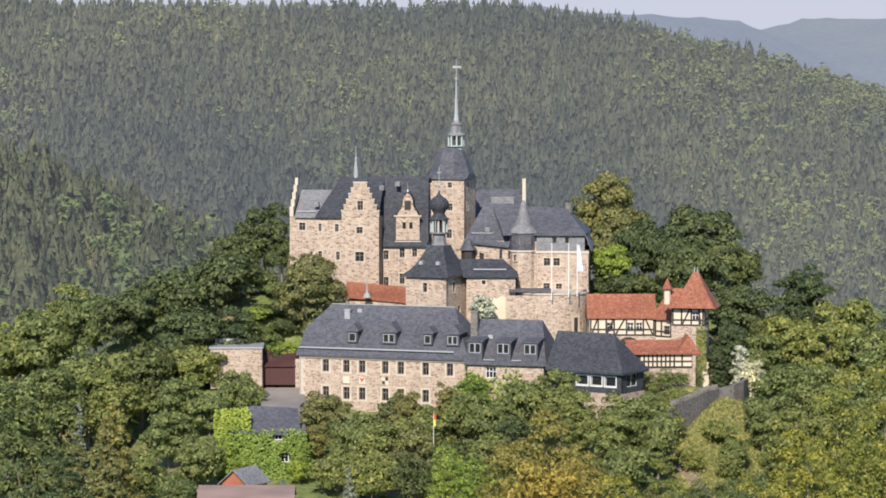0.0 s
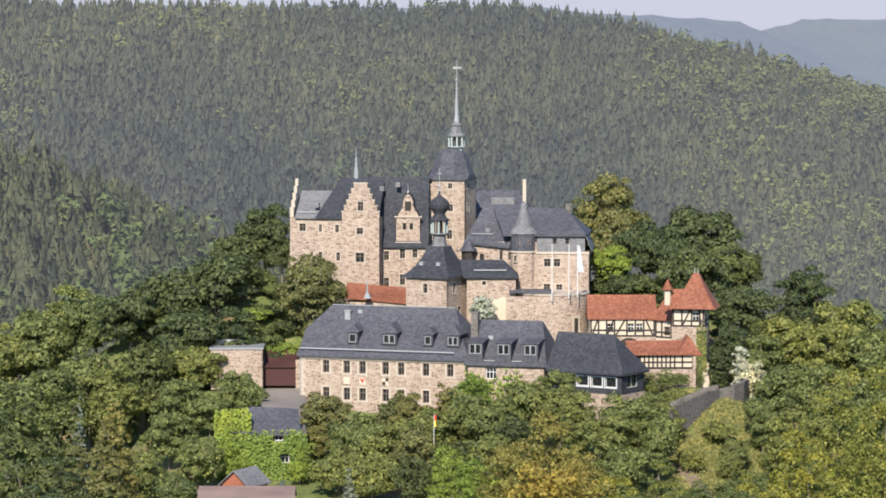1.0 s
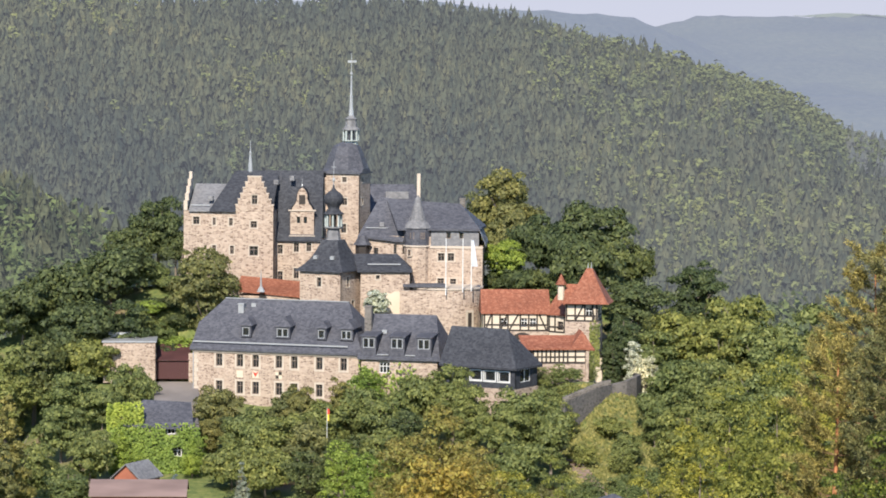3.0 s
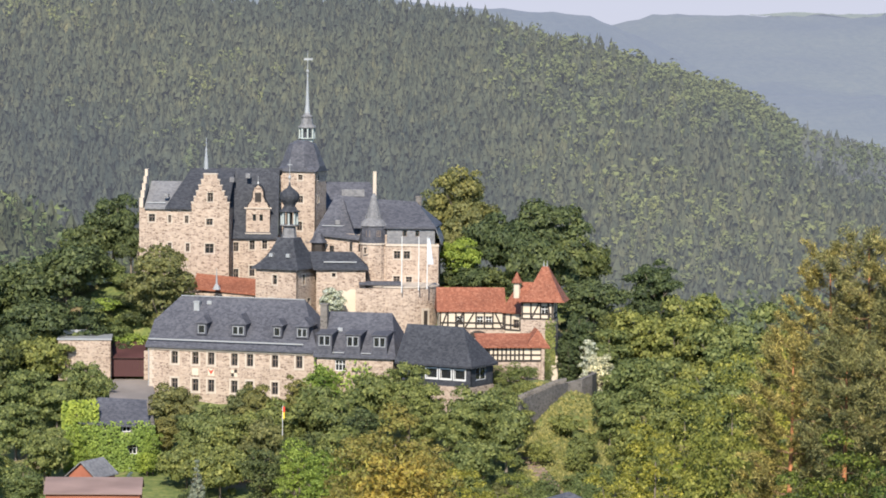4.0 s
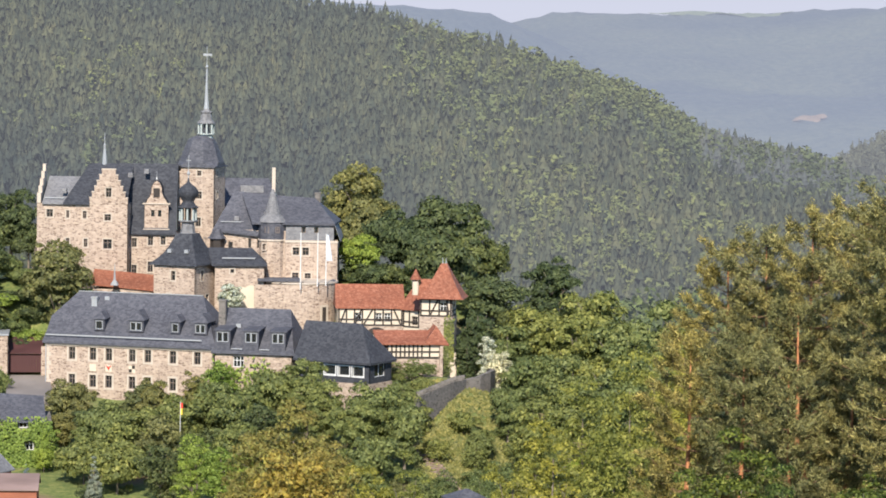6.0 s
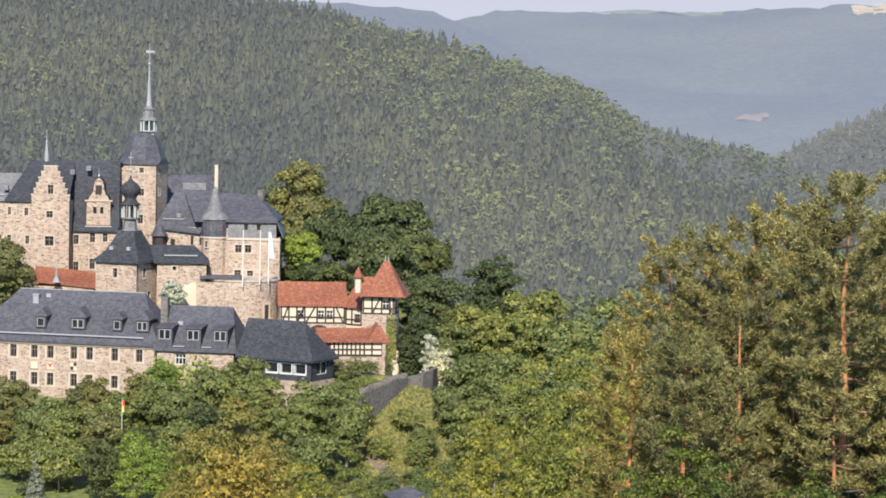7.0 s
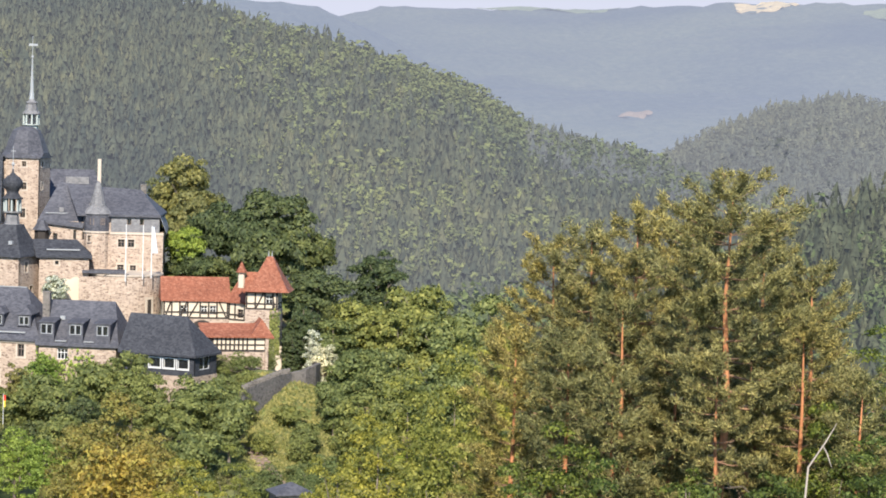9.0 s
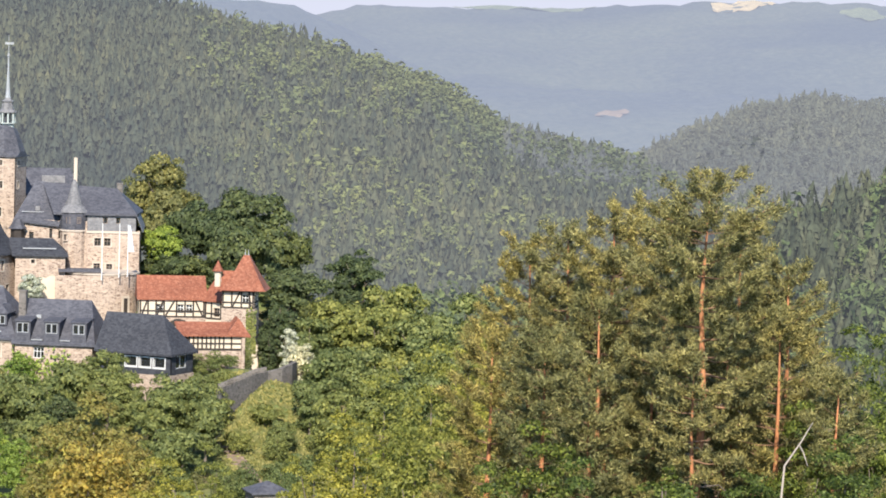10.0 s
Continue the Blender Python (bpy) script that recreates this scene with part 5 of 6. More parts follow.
# ---- outbuildings below the castle ----
def outbuildings():
    th = thing("stone_shed", -28.99, 378.0, 18.45, 2, "flat-topped rubble stone outbuilding", "shed")
    w, h = 6.46, 23.48 - 18.45
    box_walls(th, w, 6, h, {}, STONE)
    part("roof", boxes((-0.15, w + 0.15, -0.15, 6.1, h + 0.003, h + 0.2)), LEAD, th)
    part("back_roof", boxes((0.5, 4.0, 4.0, 5.0, h + 0.2, h + 0.9)), LEAD, th)
    gt = thing("garage", -22.49, 380.0, 18.23, 0, "garage with red-brown boarded doors under a low tin roof", "garage")
    gw, gh = 4.02, 21.08 - 18.23
    for p0, p1 in ((gw, gw + 0.75), (-0.3, -0.003)):
        part("pillar", boxes((p0, p1, -0.1, 0.5, 0, gh + 0.9)), STONE, gt)
    n = 14
    for i in range(n):
        part("board", boxes((gw * i / n + 0.01, gw * (i + 1) / n - 0.01, 0.1 + 0.01 * (i % 2), 0.16, 0.5, gh - 0.12)), REDWOOD, gt)
    part("lintel", boxes((0, gw, 0.05, 0.25, gh - 0.1, gh + 0.05)), STONE, gt)
    bm = bmesh.new()
    solid(bm, [[(-0.1, -0.2, gh + 0.08), (gw + 0.1, -0.2, gh + 0.08), (gw + 0.1, 5, gh + 1.6), (-0.1, 5, gh + 1.6)]], 0.1)
    part("roof", bm, REDWOOD, gt)
    yd = bmesh.new()
    solid(yd, [[(-21.10, 352.0, 18.80), (-15.66, 352.0, 18.80), (-17.52, 381.0, 18.33), (-22.83, 381.0, 18.33)]], 1.5)
    tagged(part("yard", yd, YARD, None), "grey-brown paved yard before the garage", "yard", kind="structure")
    # ivy-clad house
    iv = thing("ivy_house", -24.66, 338.0, 12.37, 4, "slate-roofed house wholly grown over with bright ivy", "house")
    w, h = 9.41, 18.09 - 12.37
    ops = [(6.3, h - 0.6, 0.9, 0.9), (7.0, h - 3.0, 0.9, 1.1)]
    fr = box_walls(iv, w, 7, h, {0: ops}, STONE_GREY)
    row(iv, fr[0], ops, bars=(1, 1), frame_mat=WHITE, trim=0)
    bm = bmesh.new()
    solid(bm, [[(1.0, -0.4, h + 0.1), (w - 0.6, -0.4, h - 0.4), (w - 0.8, 4, h + 2.1), (3.2, 4, h + 2.4)], [(3.2, 4, h + 2.4), (w - 0.8, 4, h + 2.1), (w - 0.6, 7, h), (1.0, 7, h)], [(1.0, 7, h), (1.0, -0.4, h + 0.1), (3.2, 4, h + 2.4)]], 0.2)
    part("roof", bm, SLATE, iv)
    ivy(iv, (-0.6, w), (-0.5, h + 0.35), -0.15, 6500, 31, hole=[(5.7, 6.9, h - 1.1, h - 0.1), (6.5, 7.6, h - 3.5, h - 2.4)], size=0.36, depth=0.8)
    mound = ivy(iv, (-0.8, 3.2), (h - 0.6, h + 2.6), 0.6, 1500, 33, size=0.42, depth=1.0)
    # red hut and long shed roof
    hu = thing("red_hut", -23.20, 318.0, 13.81, -28, "small red boarded hut with grey gable roof", "hut")
    w, h = 3.1, 1.4
    bm = bmesh.new()
    f = bm.faces.new([bm.verts.new(p) for p in ((0, 0, 0), (w, 0, 0), (w, 0, h), (w / 2, 0, h + 1.3), (0, 0, h))])
    ext = bmesh.ops.extrude_face_region(bm, geom=[f])
    for v in ext["geom"]:
        if isinstance(v, bmesh.types.BMVert):
            v.co.y += 4
    part("body", bm, BARN, hu)
    bm = bmesh.new()
    solid(bm, [[(-0.35, -0.35, h - 0.2), (w / 2, -0.35, h + 1.42), (w / 2, 4.2, h + 1.42), (-0.35, 4.2, h - 0.2)], [(w / 2, -0.35, h + 1.42), (w + 0.35, -0.35, h - 0.2), (w + 0.35, 4.2, h - 0.2), (w / 2, 4.2, h + 1.42)]], 0.12)
    part("roof", bm, SLATE_PALE, hu)
    window(hu, w / 2, 0.95, 0.5, 0.6, y=-0.12, bars=(1, 1), frame_mat=WHITE, trim=0)
    sh = thing("long_shed", -24.88, 308.0, 12.83, 0, "long shed with brownish tin roof", "shed")
    w, h = 9.55, 14.63 - 12.83
    box_walls(sh, w, 5, h, {}, BARN, 0.2)
    bm = bmesh.new()
    solid(bm, [[(-0.2, -0.3, h), (w + 0.2, -0.3, h), (w + 0.2, 2.6, h + 1.3), (-0.2, 2.6, h + 1.3)], [(-0.2, 2.6, h + 1.3), (w + 0.2, 2.6, h + 1.3), (w + 0.2, 5.2, h), (-0.2, 5.2, h)]], 0.1)
    part("roof", bm, plain("brown_tin", (0.2, 0.14, 0.125), 0.6), sh)
    kh = thing("garden_hut", 26.35, 300.0, 13.21, 10, "small hut with dark slate pyramid roof", "hut")
    box_walls(kh, 3.6, 3.6, 1.6, {}, STONE_GREY, 0.3)
    bm = bmesh.new()
    hip(bm, 3.6, 3.6, 1.6, 1.0, 1.7, 1.7, over=0.3, thick=0.12)
    part("roof", bm, SLATE, kh)


outbuildings()


# ---- flags ----
def flags():
    for px, z0, z1 in ((13.76, 29.58, 36.37), (15.90, 29.94, 36.37), (16.97, 30.08, 36.22)):
        fl = thing("flagpole", px, 383.0, z0 - 0.4, 0, "slim white flagpole on the bastion", "flagpole", "flagpoles on the bastion")
        part("pole", lathe([(0.07, 0), (0.05, z1 - z0 + 0.4)], 8), WHITE, fl)
        if px > 16.47:
            bm = bmesh.new()
            rows = []
            L = 3.3
            for i in range(12):
                k = i / 11
                rows.append([bm.verts.new((0.08 + (0.2 + 0.5 * k) * j / 3, 0.14 * math.sin(6 * k + j) * k, z1 - z0 + 0.3 - L * k)) for j in range(4)])
            for a, b in zip(rows, rows[1:]):
                for j in range(3):
                    bm.faces.new((a[j], a[j + 1], b[j + 1], b[j]))
            part("banner", bm, CLOTH, fl, "white and pale blue banner", smooth=True)
    fl = thing("garden_flag", -1.00, 335.0, 16.26, 0, "small red and yellow flag on a garden pole", "flag")
    part("pole", lathe([(0.04, -3), (0.03, 20.47 - 16.26)], 6), WHITE, fl)
    h = 20.35 - 16.26
    part("cloth", boxes((0.04, 0.26, -0.02, 0.02, h - 0.6, h)), FLAGRED, fl)
    part("cloth", boxes((0.04, 0.22, -0.02, 0.02, h - 1.3, h - 0.603)), FLAGYEL, fl)


flags()



# ================= trees =================
def blades(name, pts, nrm, size, thin, rng, material, upright=False):
    """Leaf clumps as three-cornered blades at pts, facing nrm."""
    n = len(pts)
    nrm = nrm / np.linalg.norm(nrm, axis=1, keepdims=True)
    t = rng.normal(size=(n, 3))
    if upright:      # shoots: the long axis points up and a little outward
        t = np.cross(nrm, np.array((0, 0, 1.0)) + t * 0.35)
    a = np.cross(nrm, t)
    a /= np.linalg.norm(a, axis=1, keepdims=True)
    b = np.cross(nrm, a)
    s = (size * rng.uniform(0.6, 1.3, n))[:, None]
    v = np.stack([pts - a * s * 0.45 - b * s * thin, pts - a * s * 0.45 + b * s * thin - nrm * s * 0.1, pts + a * s * 0.6], 1).reshape(-1, 3)
    me = bpy.data.meshes.new(name)
    me.vertices.add(3 * n)
    me.vertices.foreach_set("co", v.ravel())
    me.loops.add(3 * n)
    me.loops.foreach_set("vertex_index", np.arange(3 * n, dtype=np.int32))
    me.polygons.add(n)
    me.polygons.foreach_set("loop_start", np.arange(0, 3 * n, 3, dtype=np.int32))
    me.update(calc_edges=True)
    me.materials.append(material)
    return me


def lobed_crown(seed, lobes, count, shape=1.0, aspect=1.0):
    """Points and normals on the skins of many overlapping lobes that fill a crown 1 in radius and aspect in half height."""
    rng = np.random.default_rng(seed)
    c = rng.normal(size=(lobes, 3))
    c /= np.linalg.norm(c, axis=1, keepdims=True)
    c = c * rng.uniform(0.25, 0.86, (lobes, 1)) * rng.uniform(0.86, 1.08, (lobes, 1))
    # narrower towards the top for shape > 1
    k = np.clip(1 - (shape - 1) * (c[:, 2:] + 0.3) * 0.6, 0.25, 1.3)
    c[:, :2] *= k
    r = rng.uniform(0.13, 0.31, lobes) * np.clip(k[:, 0], 0.5, 1.0)
    c[:, 2] *= (aspect - 0.15) / 0.85
    m = int(count * 2.2)
    i = rng.choice(lobes, m, p=r ** 2 / (r ** 2).sum())
    d = rng.normal(size=(m, 3)).astype(np.float32)
    d /= np.sqrt((d * d).sum(1))[:, None]
    d[:, 2] = np.where(d[:, 2] < -0.3, -d[:, 2] * 0.6, d[:, 2])
    p = c[i] + d * (r[i] * rng.uniform(0.72, 1.22, m))[:, None] * np.array((1, 1, 0.8))
    squash = np.array((1, 1, 1.25))
    P, C = (p * squash).astype(np.float32), (c * squash).astype(np.float32)
    gap = (P * P).sum(1)[:, None] - 2 * np.dot(P, C.T) + (C * C).sum(1)[None]
    keep = (gap / (r * r)[None].astype(np.float32)).min(1) > 0.46
    p, d = p[keep][:count], d[keep][:count]
    return p, d + p * np.array((0.3, 0.3, 0.3 / aspect)) + rng.normal(size=d.shape) * 0.40, rng


CROWNS = {}


def crown_mesh(material, variant, fine, shape, aspect):
    key = (material.name, variant, fine, shape, aspect)
    if key not in CROWNS:
        grow = min(2.0, 0.45 + 0.55 * aspect)
        count = int((9000 if fine else 6600) * grow)
        p, n, rng = lobed_crown(100 + variant * 7 + int(shape * 10), int((120 if fine else 84) * grow), count, shape, aspect)
        if variant >= 10:
            p, n = p[::2], n[::2]
        CROWNS[key] = blades("crown", p, n, 0.070 if fine else 0.092, 0.40, rng, material)
    return CROWNS[key]


TRUNKS = {}


def trunk_mesh(variant, material=None):
    """A tapered trunk with limbs, 1 high."""
    material = material or BARK
    key = (variant, material.name)
    if key not in TRUNKS:
        rng = random.Random(variant)
        bm = bmesh.new()
        pts = [(0, 0, -0.1), (0.01, 0, 0.2), (rng.uniform(-0.03, 0.03), 0.01, 0.5), (rng.uniform(-0.05, 0.05), rng.uniform(-0.04, 0.04), 0.88)]
        tube(bm, pts, (0.035, 0.026, 0.018, 0.004))
        for i in range(9):
            z = rng.uniform(0.25, 0.7)
            a = rng.uniform(0, 6.28)
            L = rng.uniform(0.15, 0.3)
            tube(bm, [(0, 0, z), (L * 0.5 * math.cos(a), L * 0.5 * math.sin(a), z + 0.08), (L * math.cos(a), L * math.sin(a), z + 0.2)], (0.011, 0.007, 0.002), 5)
        bmesh.ops.recalc_face_normals(bm, faces=bm.faces)
        me = bpy.data.meshes.new("trunk")
        bm.to_mesh(me)
        bm.free()
        me.materials.append(material)
        me.shade_smooth()
        TRUNKS[key] = me
    return TRUNKS[key]


tree_rng = random.Random(77)


def broadleaf(x, y, ztop, r, material, label, fine=False, shape=1.0, low=0.2, name="tree", category="tree", bark=None):
    """A tree with its top at ztop and crown radius r, rooted in the ground."""
    g = ground_z(x, y) - 0.2
    ztop = max(ztop, g + 2.0)
    H = ztop - g
    v = tree_rng.randrange(5) + (10 if name == "bush" else 0)
    th = thing(name, x, y, g, tree_rng.uniform(0, 360), label, category)
    tr = new("trunk", trunk_mesh(v % 5, bark))
    tr.parent = th
    k = min(H * 0.8, r * 2.4 + 1.0)
    tr.scale = (k, k, H * 0.95)
    zb = g + H * low
    half = (ztop - zb) / 2
    aspect = min((0.5, 0.75, 1.0, 1.4, 1.9, 2.6, 3.6, 5.0), key=lambda q: abs(math.log(q * r / half)))
    cr = new("crown", crown_mesh(material, v % 3 if fine else v, fine, shape, aspect))
    cr.parent = th
    cr.location = (0, 0, zb + half - g)
    cr.scale = (r, r, half * 1.02 / aspect)
    return th


def grove(material, label, rows, fine=False, shape=1.0, low=0.2, name="tree", category="tree", bark=None):
    for x, y, z, r in rows:
        broadleaf(x, y, z, r, material, label, fine, shape, low, name, category, bark)


# behind the castle and on its eastern flank
grove(LEAF_OLIVE, "tall olive-green beech behind the castle", ((23.6, 432, 44.6, 5.0), (19.9, 436, 40.2, 3.2), (25.1, 428, 40.1, 4.8)), low=0.1)
grove(LEAF_DARK, "large dark green lime tree behind the half-timbered range", ((27.3, 412, 38.2, 5.4), (34.4, 410, 40.0, 6.5), (29.8, 405, 37.4, 5.3), (38.4, 408, 35.4, 5.3),
                                                                              (32.8, 396, 35.0, 5.9), (39.1, 392, 30.8, 5.1), (47.9, 402, 33.1, 4.3), (17.2, 410, 31.0, 3.0)), low=0.08)
grove(LEAF_BRIGHT, "bright green maple beside the east palas", ((21.8, 399, 35.7, 3.3),), low=0.1)
grove(LEAF, "green broadleaf tree on the eastern slope", ((52.0, 390, 29.9, 5.4), (43.6, 380, 27.8, 5.1), (39.3, 376, 25.7, 3.8), (47.9, 375, 27.2, 4.9), (53.8, 372, 28.2, 5.5), (59.9, 380, 28.9, 5.6),
                                                         (40.7, 360, 23.8, 4.0), (44.4, 352, 24.6, 4.2), (36.6, 347, 21.2, 2.9), (38.5, 335, 21.3, 3.7), (48.6, 345, 25.3, 4.8), (54.5, 350, 26.1, 5.2)), low=0.05)
grove(LEAF_DARK, "dark green yew by the terrace", ((35.6, 378, 28.0, 2.8), (34.0, 372, 25.4, 1.8), (41.2, 384, 27.1, 3.6)), low=0.02)
grove(BLOSSOM, "white-flowering elder bush by the terrace wall", ((37.3, 366, 23.9, 2.0), (36.5, 371, 25.5, 1.5)), low=0.05, name="bush", category="bush")
grove(LEAF_DARK, "dark green shrubbery behind the half-timbered range", ((23.4, 398, 31.9, 4.1), (27.7, 396, 31.3, 4.0), (20.7, 400, 30.2, 2.7), (31.1, 392, 30.8, 3.6)), low=0.0)
grove(LEAF, "low green bush under the covered walk", ((24.7, 362, 22.6, 1.3), (26.6, 362, 22.7, 1.5), (28.4, 362, 22.4, 1.3), (30.8, 366, 22.5, 1.1)), low=0.0, name="bush", category="bush")
grove(LEAF, "small green shrub on the meadow below the terrace", ((31.9, 336, 16.1, 1.9), (27.4, 322, 14.9, 1.6), (33.6, 326, 15.6, 2.2), (30.7, 318, 14.9, 2.0), (24.7, 318, 15.5, 1.8)), low=0.0, name="bush", category="bush")
grove(LEAF, "green shrub on the terrace before the covered walk", ((27.1, 354, 21.4, 1.8), (24.7, 352, 21.4, 2.4), (26.0, 345, 20.0, 2.3), (23.4, 343, 20.4, 2.9), (27.6, 338, 16.4, 1.9), (31.0, 328, 14.4, 2.1)), low=0.0, name="bush", category="bush")
# western flank
grove(LEAF_DARK, "dark green hedge tree on the bank by the palas", ((-22.9, 391, 26.9, 3.3), (-20.0, 389, 24.9, 2.5), (-24.7, 386, 24.2, 3.2), (-19.0, 393, 27.5, 2.2), (-21.0, 384, 23.0, 2.0), (-30.6, 388, 26.8, 3.6)), low=0.0)
grove(LEAF_DARK, "dark green ash with pale limbs beside the palas", ((-24.3, 414, 40.6, 4.2), (-27.1, 412, 37.0, 4.6), (-21.8, 412, 35.5, 3.1), (-28.9, 405, 32.1, 4.5)), low=0.25)
grove(LEAF_DARK, "broad green maple on the western slope", ((-29.2, 394, 35.1, 6.2), (-35.8, 390, 32.8, 6.5), (-32.3, 382, 28.7, 5.7), (-40.4, 392, 30.5, 5.5), (-26.7, 384, 28.6, 4.3), (-37.2, 374, 25.9, 5.2)), low=0.05)
grove(LEAF, "green tree on the western slope", ((-45.5, 398, 28.9, 4.8), (-50.1, 405, 29.9, 4.5), (-52.9, 392, 27.5, 5.5), (-56.9, 390, 26.6, 5.4), (-43.6, 375, 25.1, 4.9), (-46.8, 362, 24.3, 5.0), (-50.5, 350, 24.2, 5.2)), low=0.03)
grove(LEAF_OLIVE, "olive-green lime tree before the west palas", ((-16.8, 387, 35.8, 4.9),), low=0.12)
grove(LEAF_BRIGHT, "small bright green tree beside the palas", ((-23.9, 390, 27.7, 2.6), (-19.7, 386, 24.1, 2.4), (-21.9, 387, 23.6, 2.2)), low=0.05)
grove(LEAF, "green maple before the stone shed", ((-24.4, 364, 22.4, 3.5), (-27.6, 358, 20.6, 3.3), (-31.3, 362, 22.2, 4.0), (-31.2, 345, 20.1, 3.8), (-26.9, 332, 18.5, 3.1), (-32.4, 325, 18.2, 3.6), (-27.6, 312, 17.5, 2.9)), low=0.03)
grove(LEAF_OLIVE, "tall feathery olive-green larch", ((-32.4, 300, 27.0, 3.2), (-32.7, 290, 24.3, 3.2), (-37.2, 305, 23.6, 2.8)), shape=1.7, low=0.02)
grove(LEAF_DARK, "dark green broadleaf tree on the lower slope", ((-35.9, 262, 29.7, 4.4), (-43.0, 280, 29.7, 4.2), (-32.1, 255, 26.7, 3.3), (-34.3, 240, 27.8, 3.6)), low=0.03)
grove(NEEDLE_BLUE, "small silvery blue spruce tree", ((-39.0, 325, 24.3, 1.3), (-9.7, 312, 17.8, 1.3), (-16.6, 312, 16.8, 1.3)), shape=2.0, low=0.02, name="spruce")
grove(LEAF, "green tree on the bank beside the palas", ((-25.6, 400, 32.5, 4.1), (-21.8, 398, 30.4, 3.3), (-25.6, 388, 26.8, 4.0), (-22.7, 388, 25.3, 2.9), (-30.6, 378, 24.8, 4.2), (-27.8, 384, 25.3, 3.6), (-39.8, 366, 23.2, 4.4)), low=0.03)
# slope before the front house
grove(LEAF_BRIGHT, "rounded mound of bright ivy against the house", ((-23.2, 339, 20.7, 2.1), (-24.0, 337, 18.2, 1.9), (-22.8, 335, 16.3, 2.1), (-15.4, 337, 17.6, 1.4), (-15.9, 335, 15.3, 1.6)), low=0.0, name="bush", category="bush")
grove(LEAF_OLIVE, "pale lime-green willow before the front house", ((-13.7, 352, 21.3, 3.4), (-14.4, 345, 18.2, 2.6), (-5.5, 352, 21.3, 3.3)), low=0.05)
grove(LEAF, "green garden tree below the front house", ((-9.2, 342, 20.0, 4.4), (-5.3, 338, 19.7, 3.8), (-1.5, 345, 20.8, 3.8), (2.4, 350, 21.5, 3.9), (5.5, 345, 21.4, 3.8), (9.5, 350, 23.5, 3.9), (13.4, 348, 24.4, 3.7),
                                                        (-11.3, 330, 17.5, 3.7), (-7.6, 326, 17.4, 3.6), (4.7, 332, 19.1, 3.7), (15.1, 342, 23.0, 2.5)), low=0.03)
grove(LEAF_OLIVE, "olive-green conifer shrub below the front house", ((-3.8, 347, 22.5, 2.9), (0.4, 350, 22.7, 2.3), (-2.8, 336, 19.6, 3.7)), shape=1.4, low=0.03)
grove(LEAF_DARK, "dark green shrub on the garden slope", ((-11.2, 346, 18.7, 2.9), (-2.9, 320, 18.5, 2.9), (1.0, 328, 19.0, 2.7), (7.6, 338, 20.9, 3.1)), low=0.02, name="bush", category="bush")
grove(LEAF, "green tree with forked trunk below the annex", ((21.2, 338, 22.8, 4.5), (18.4, 334, 21.7, 3.4), (23.8, 334, 20.5, 3.1), (19.6, 322, 18.6, 3.6), (31.4, 346, 18.2, 2.1), (32.8, 340, 17.5, 2.1)), low=0.1)
grove(LEAF_BRIGHT, "small bright bush on the garden slope", ((3.1, 361, 23.0, 2.7), (0.4, 318, 19.1, 2.4), (3.3, 314, 19.0, 2.6), (6.8, 312, 19.3, 2.6)), low=0.02, name="bush", category="bush")
grove(LEAF_GOLD, "golden-green birch on the lower slope", ((8.9, 258, 30.4, 4.2), (5.7, 252, 28.3, 3.7), (11.7, 250, 28.5, 3.7), (7.9, 240, 28.2, 4.9)), fine=True, shape=1.05, low=0.25)
grove(LEAF_BIRCH, "young birch on the lower slope", ((15.4, 245, 26.6, 2.7), (19.4, 262, 25.8, 2.4), (13.1, 240, 26.9, 2.7)), fine=True, shape=1.2, low=0.02)
grove(BLOSSOM, "thin young tree in pale blossom before the whitewashed wall", ((5.1, 383, 30.2, 1.9),), low=0.4)
# near slope with birches and pines
grove(LEAF_BIRCH, "yellow-green birch on the near slope", ((29.1, 182, 45.6, 2.5), (25.2, 172, 44.9, 2.4), (21.7, 165, 43.8, 2.5), (19.3, 160, 41.8, 2.4), (18.6, 170, 38.7, 2.2), (26.9, 160, 43.7, 2.4),
                                                          (21.3, 150, 42.4, 2.5), (17.6, 175, 36.4, 1.9), (22.3, 140, 42.0, 2.3)), fine=True, shape=1.15, low=0.02)
grove(LEAF_RICH, "rich green broadleaf tree on the near slope", ((38.9, 135, 48.0, 2.1), (37.6, 125, 47.5, 2.1), (32.5, 118, 46.3, 2.0), (25.4, 112, 45.5, 1.9), (27.7, 108, 45.4, 1.6), (32.5, 112, 45.7, 1.9),
                                                      (41.1, 130, 48.5, 2.7), (45.0, 150, 47.6, 1.7), (25.0, 108, 44.9, 1.7), (29.6, 106, 44.6, 1.6)), fine=True, low=0.02)
grove(LEAF_RICH, "rich green hornbeam among the pines", ((20.6, 112, 46.2, 2.0), (21.6, 108, 45.3, 1.8), (18.9, 112, 44.6, 1.7)), fine=True, low=0.02)
grove(LEAF_DARK, "shaded undergrowth between the pines", ((29.4, 142, 43.5, 2.4), (32.2, 140, 44.0, 2.6), (36.4, 140, 44.0, 2.9), (27.2, 145, 43.4, 2.2)), fine=True, low=0.02)


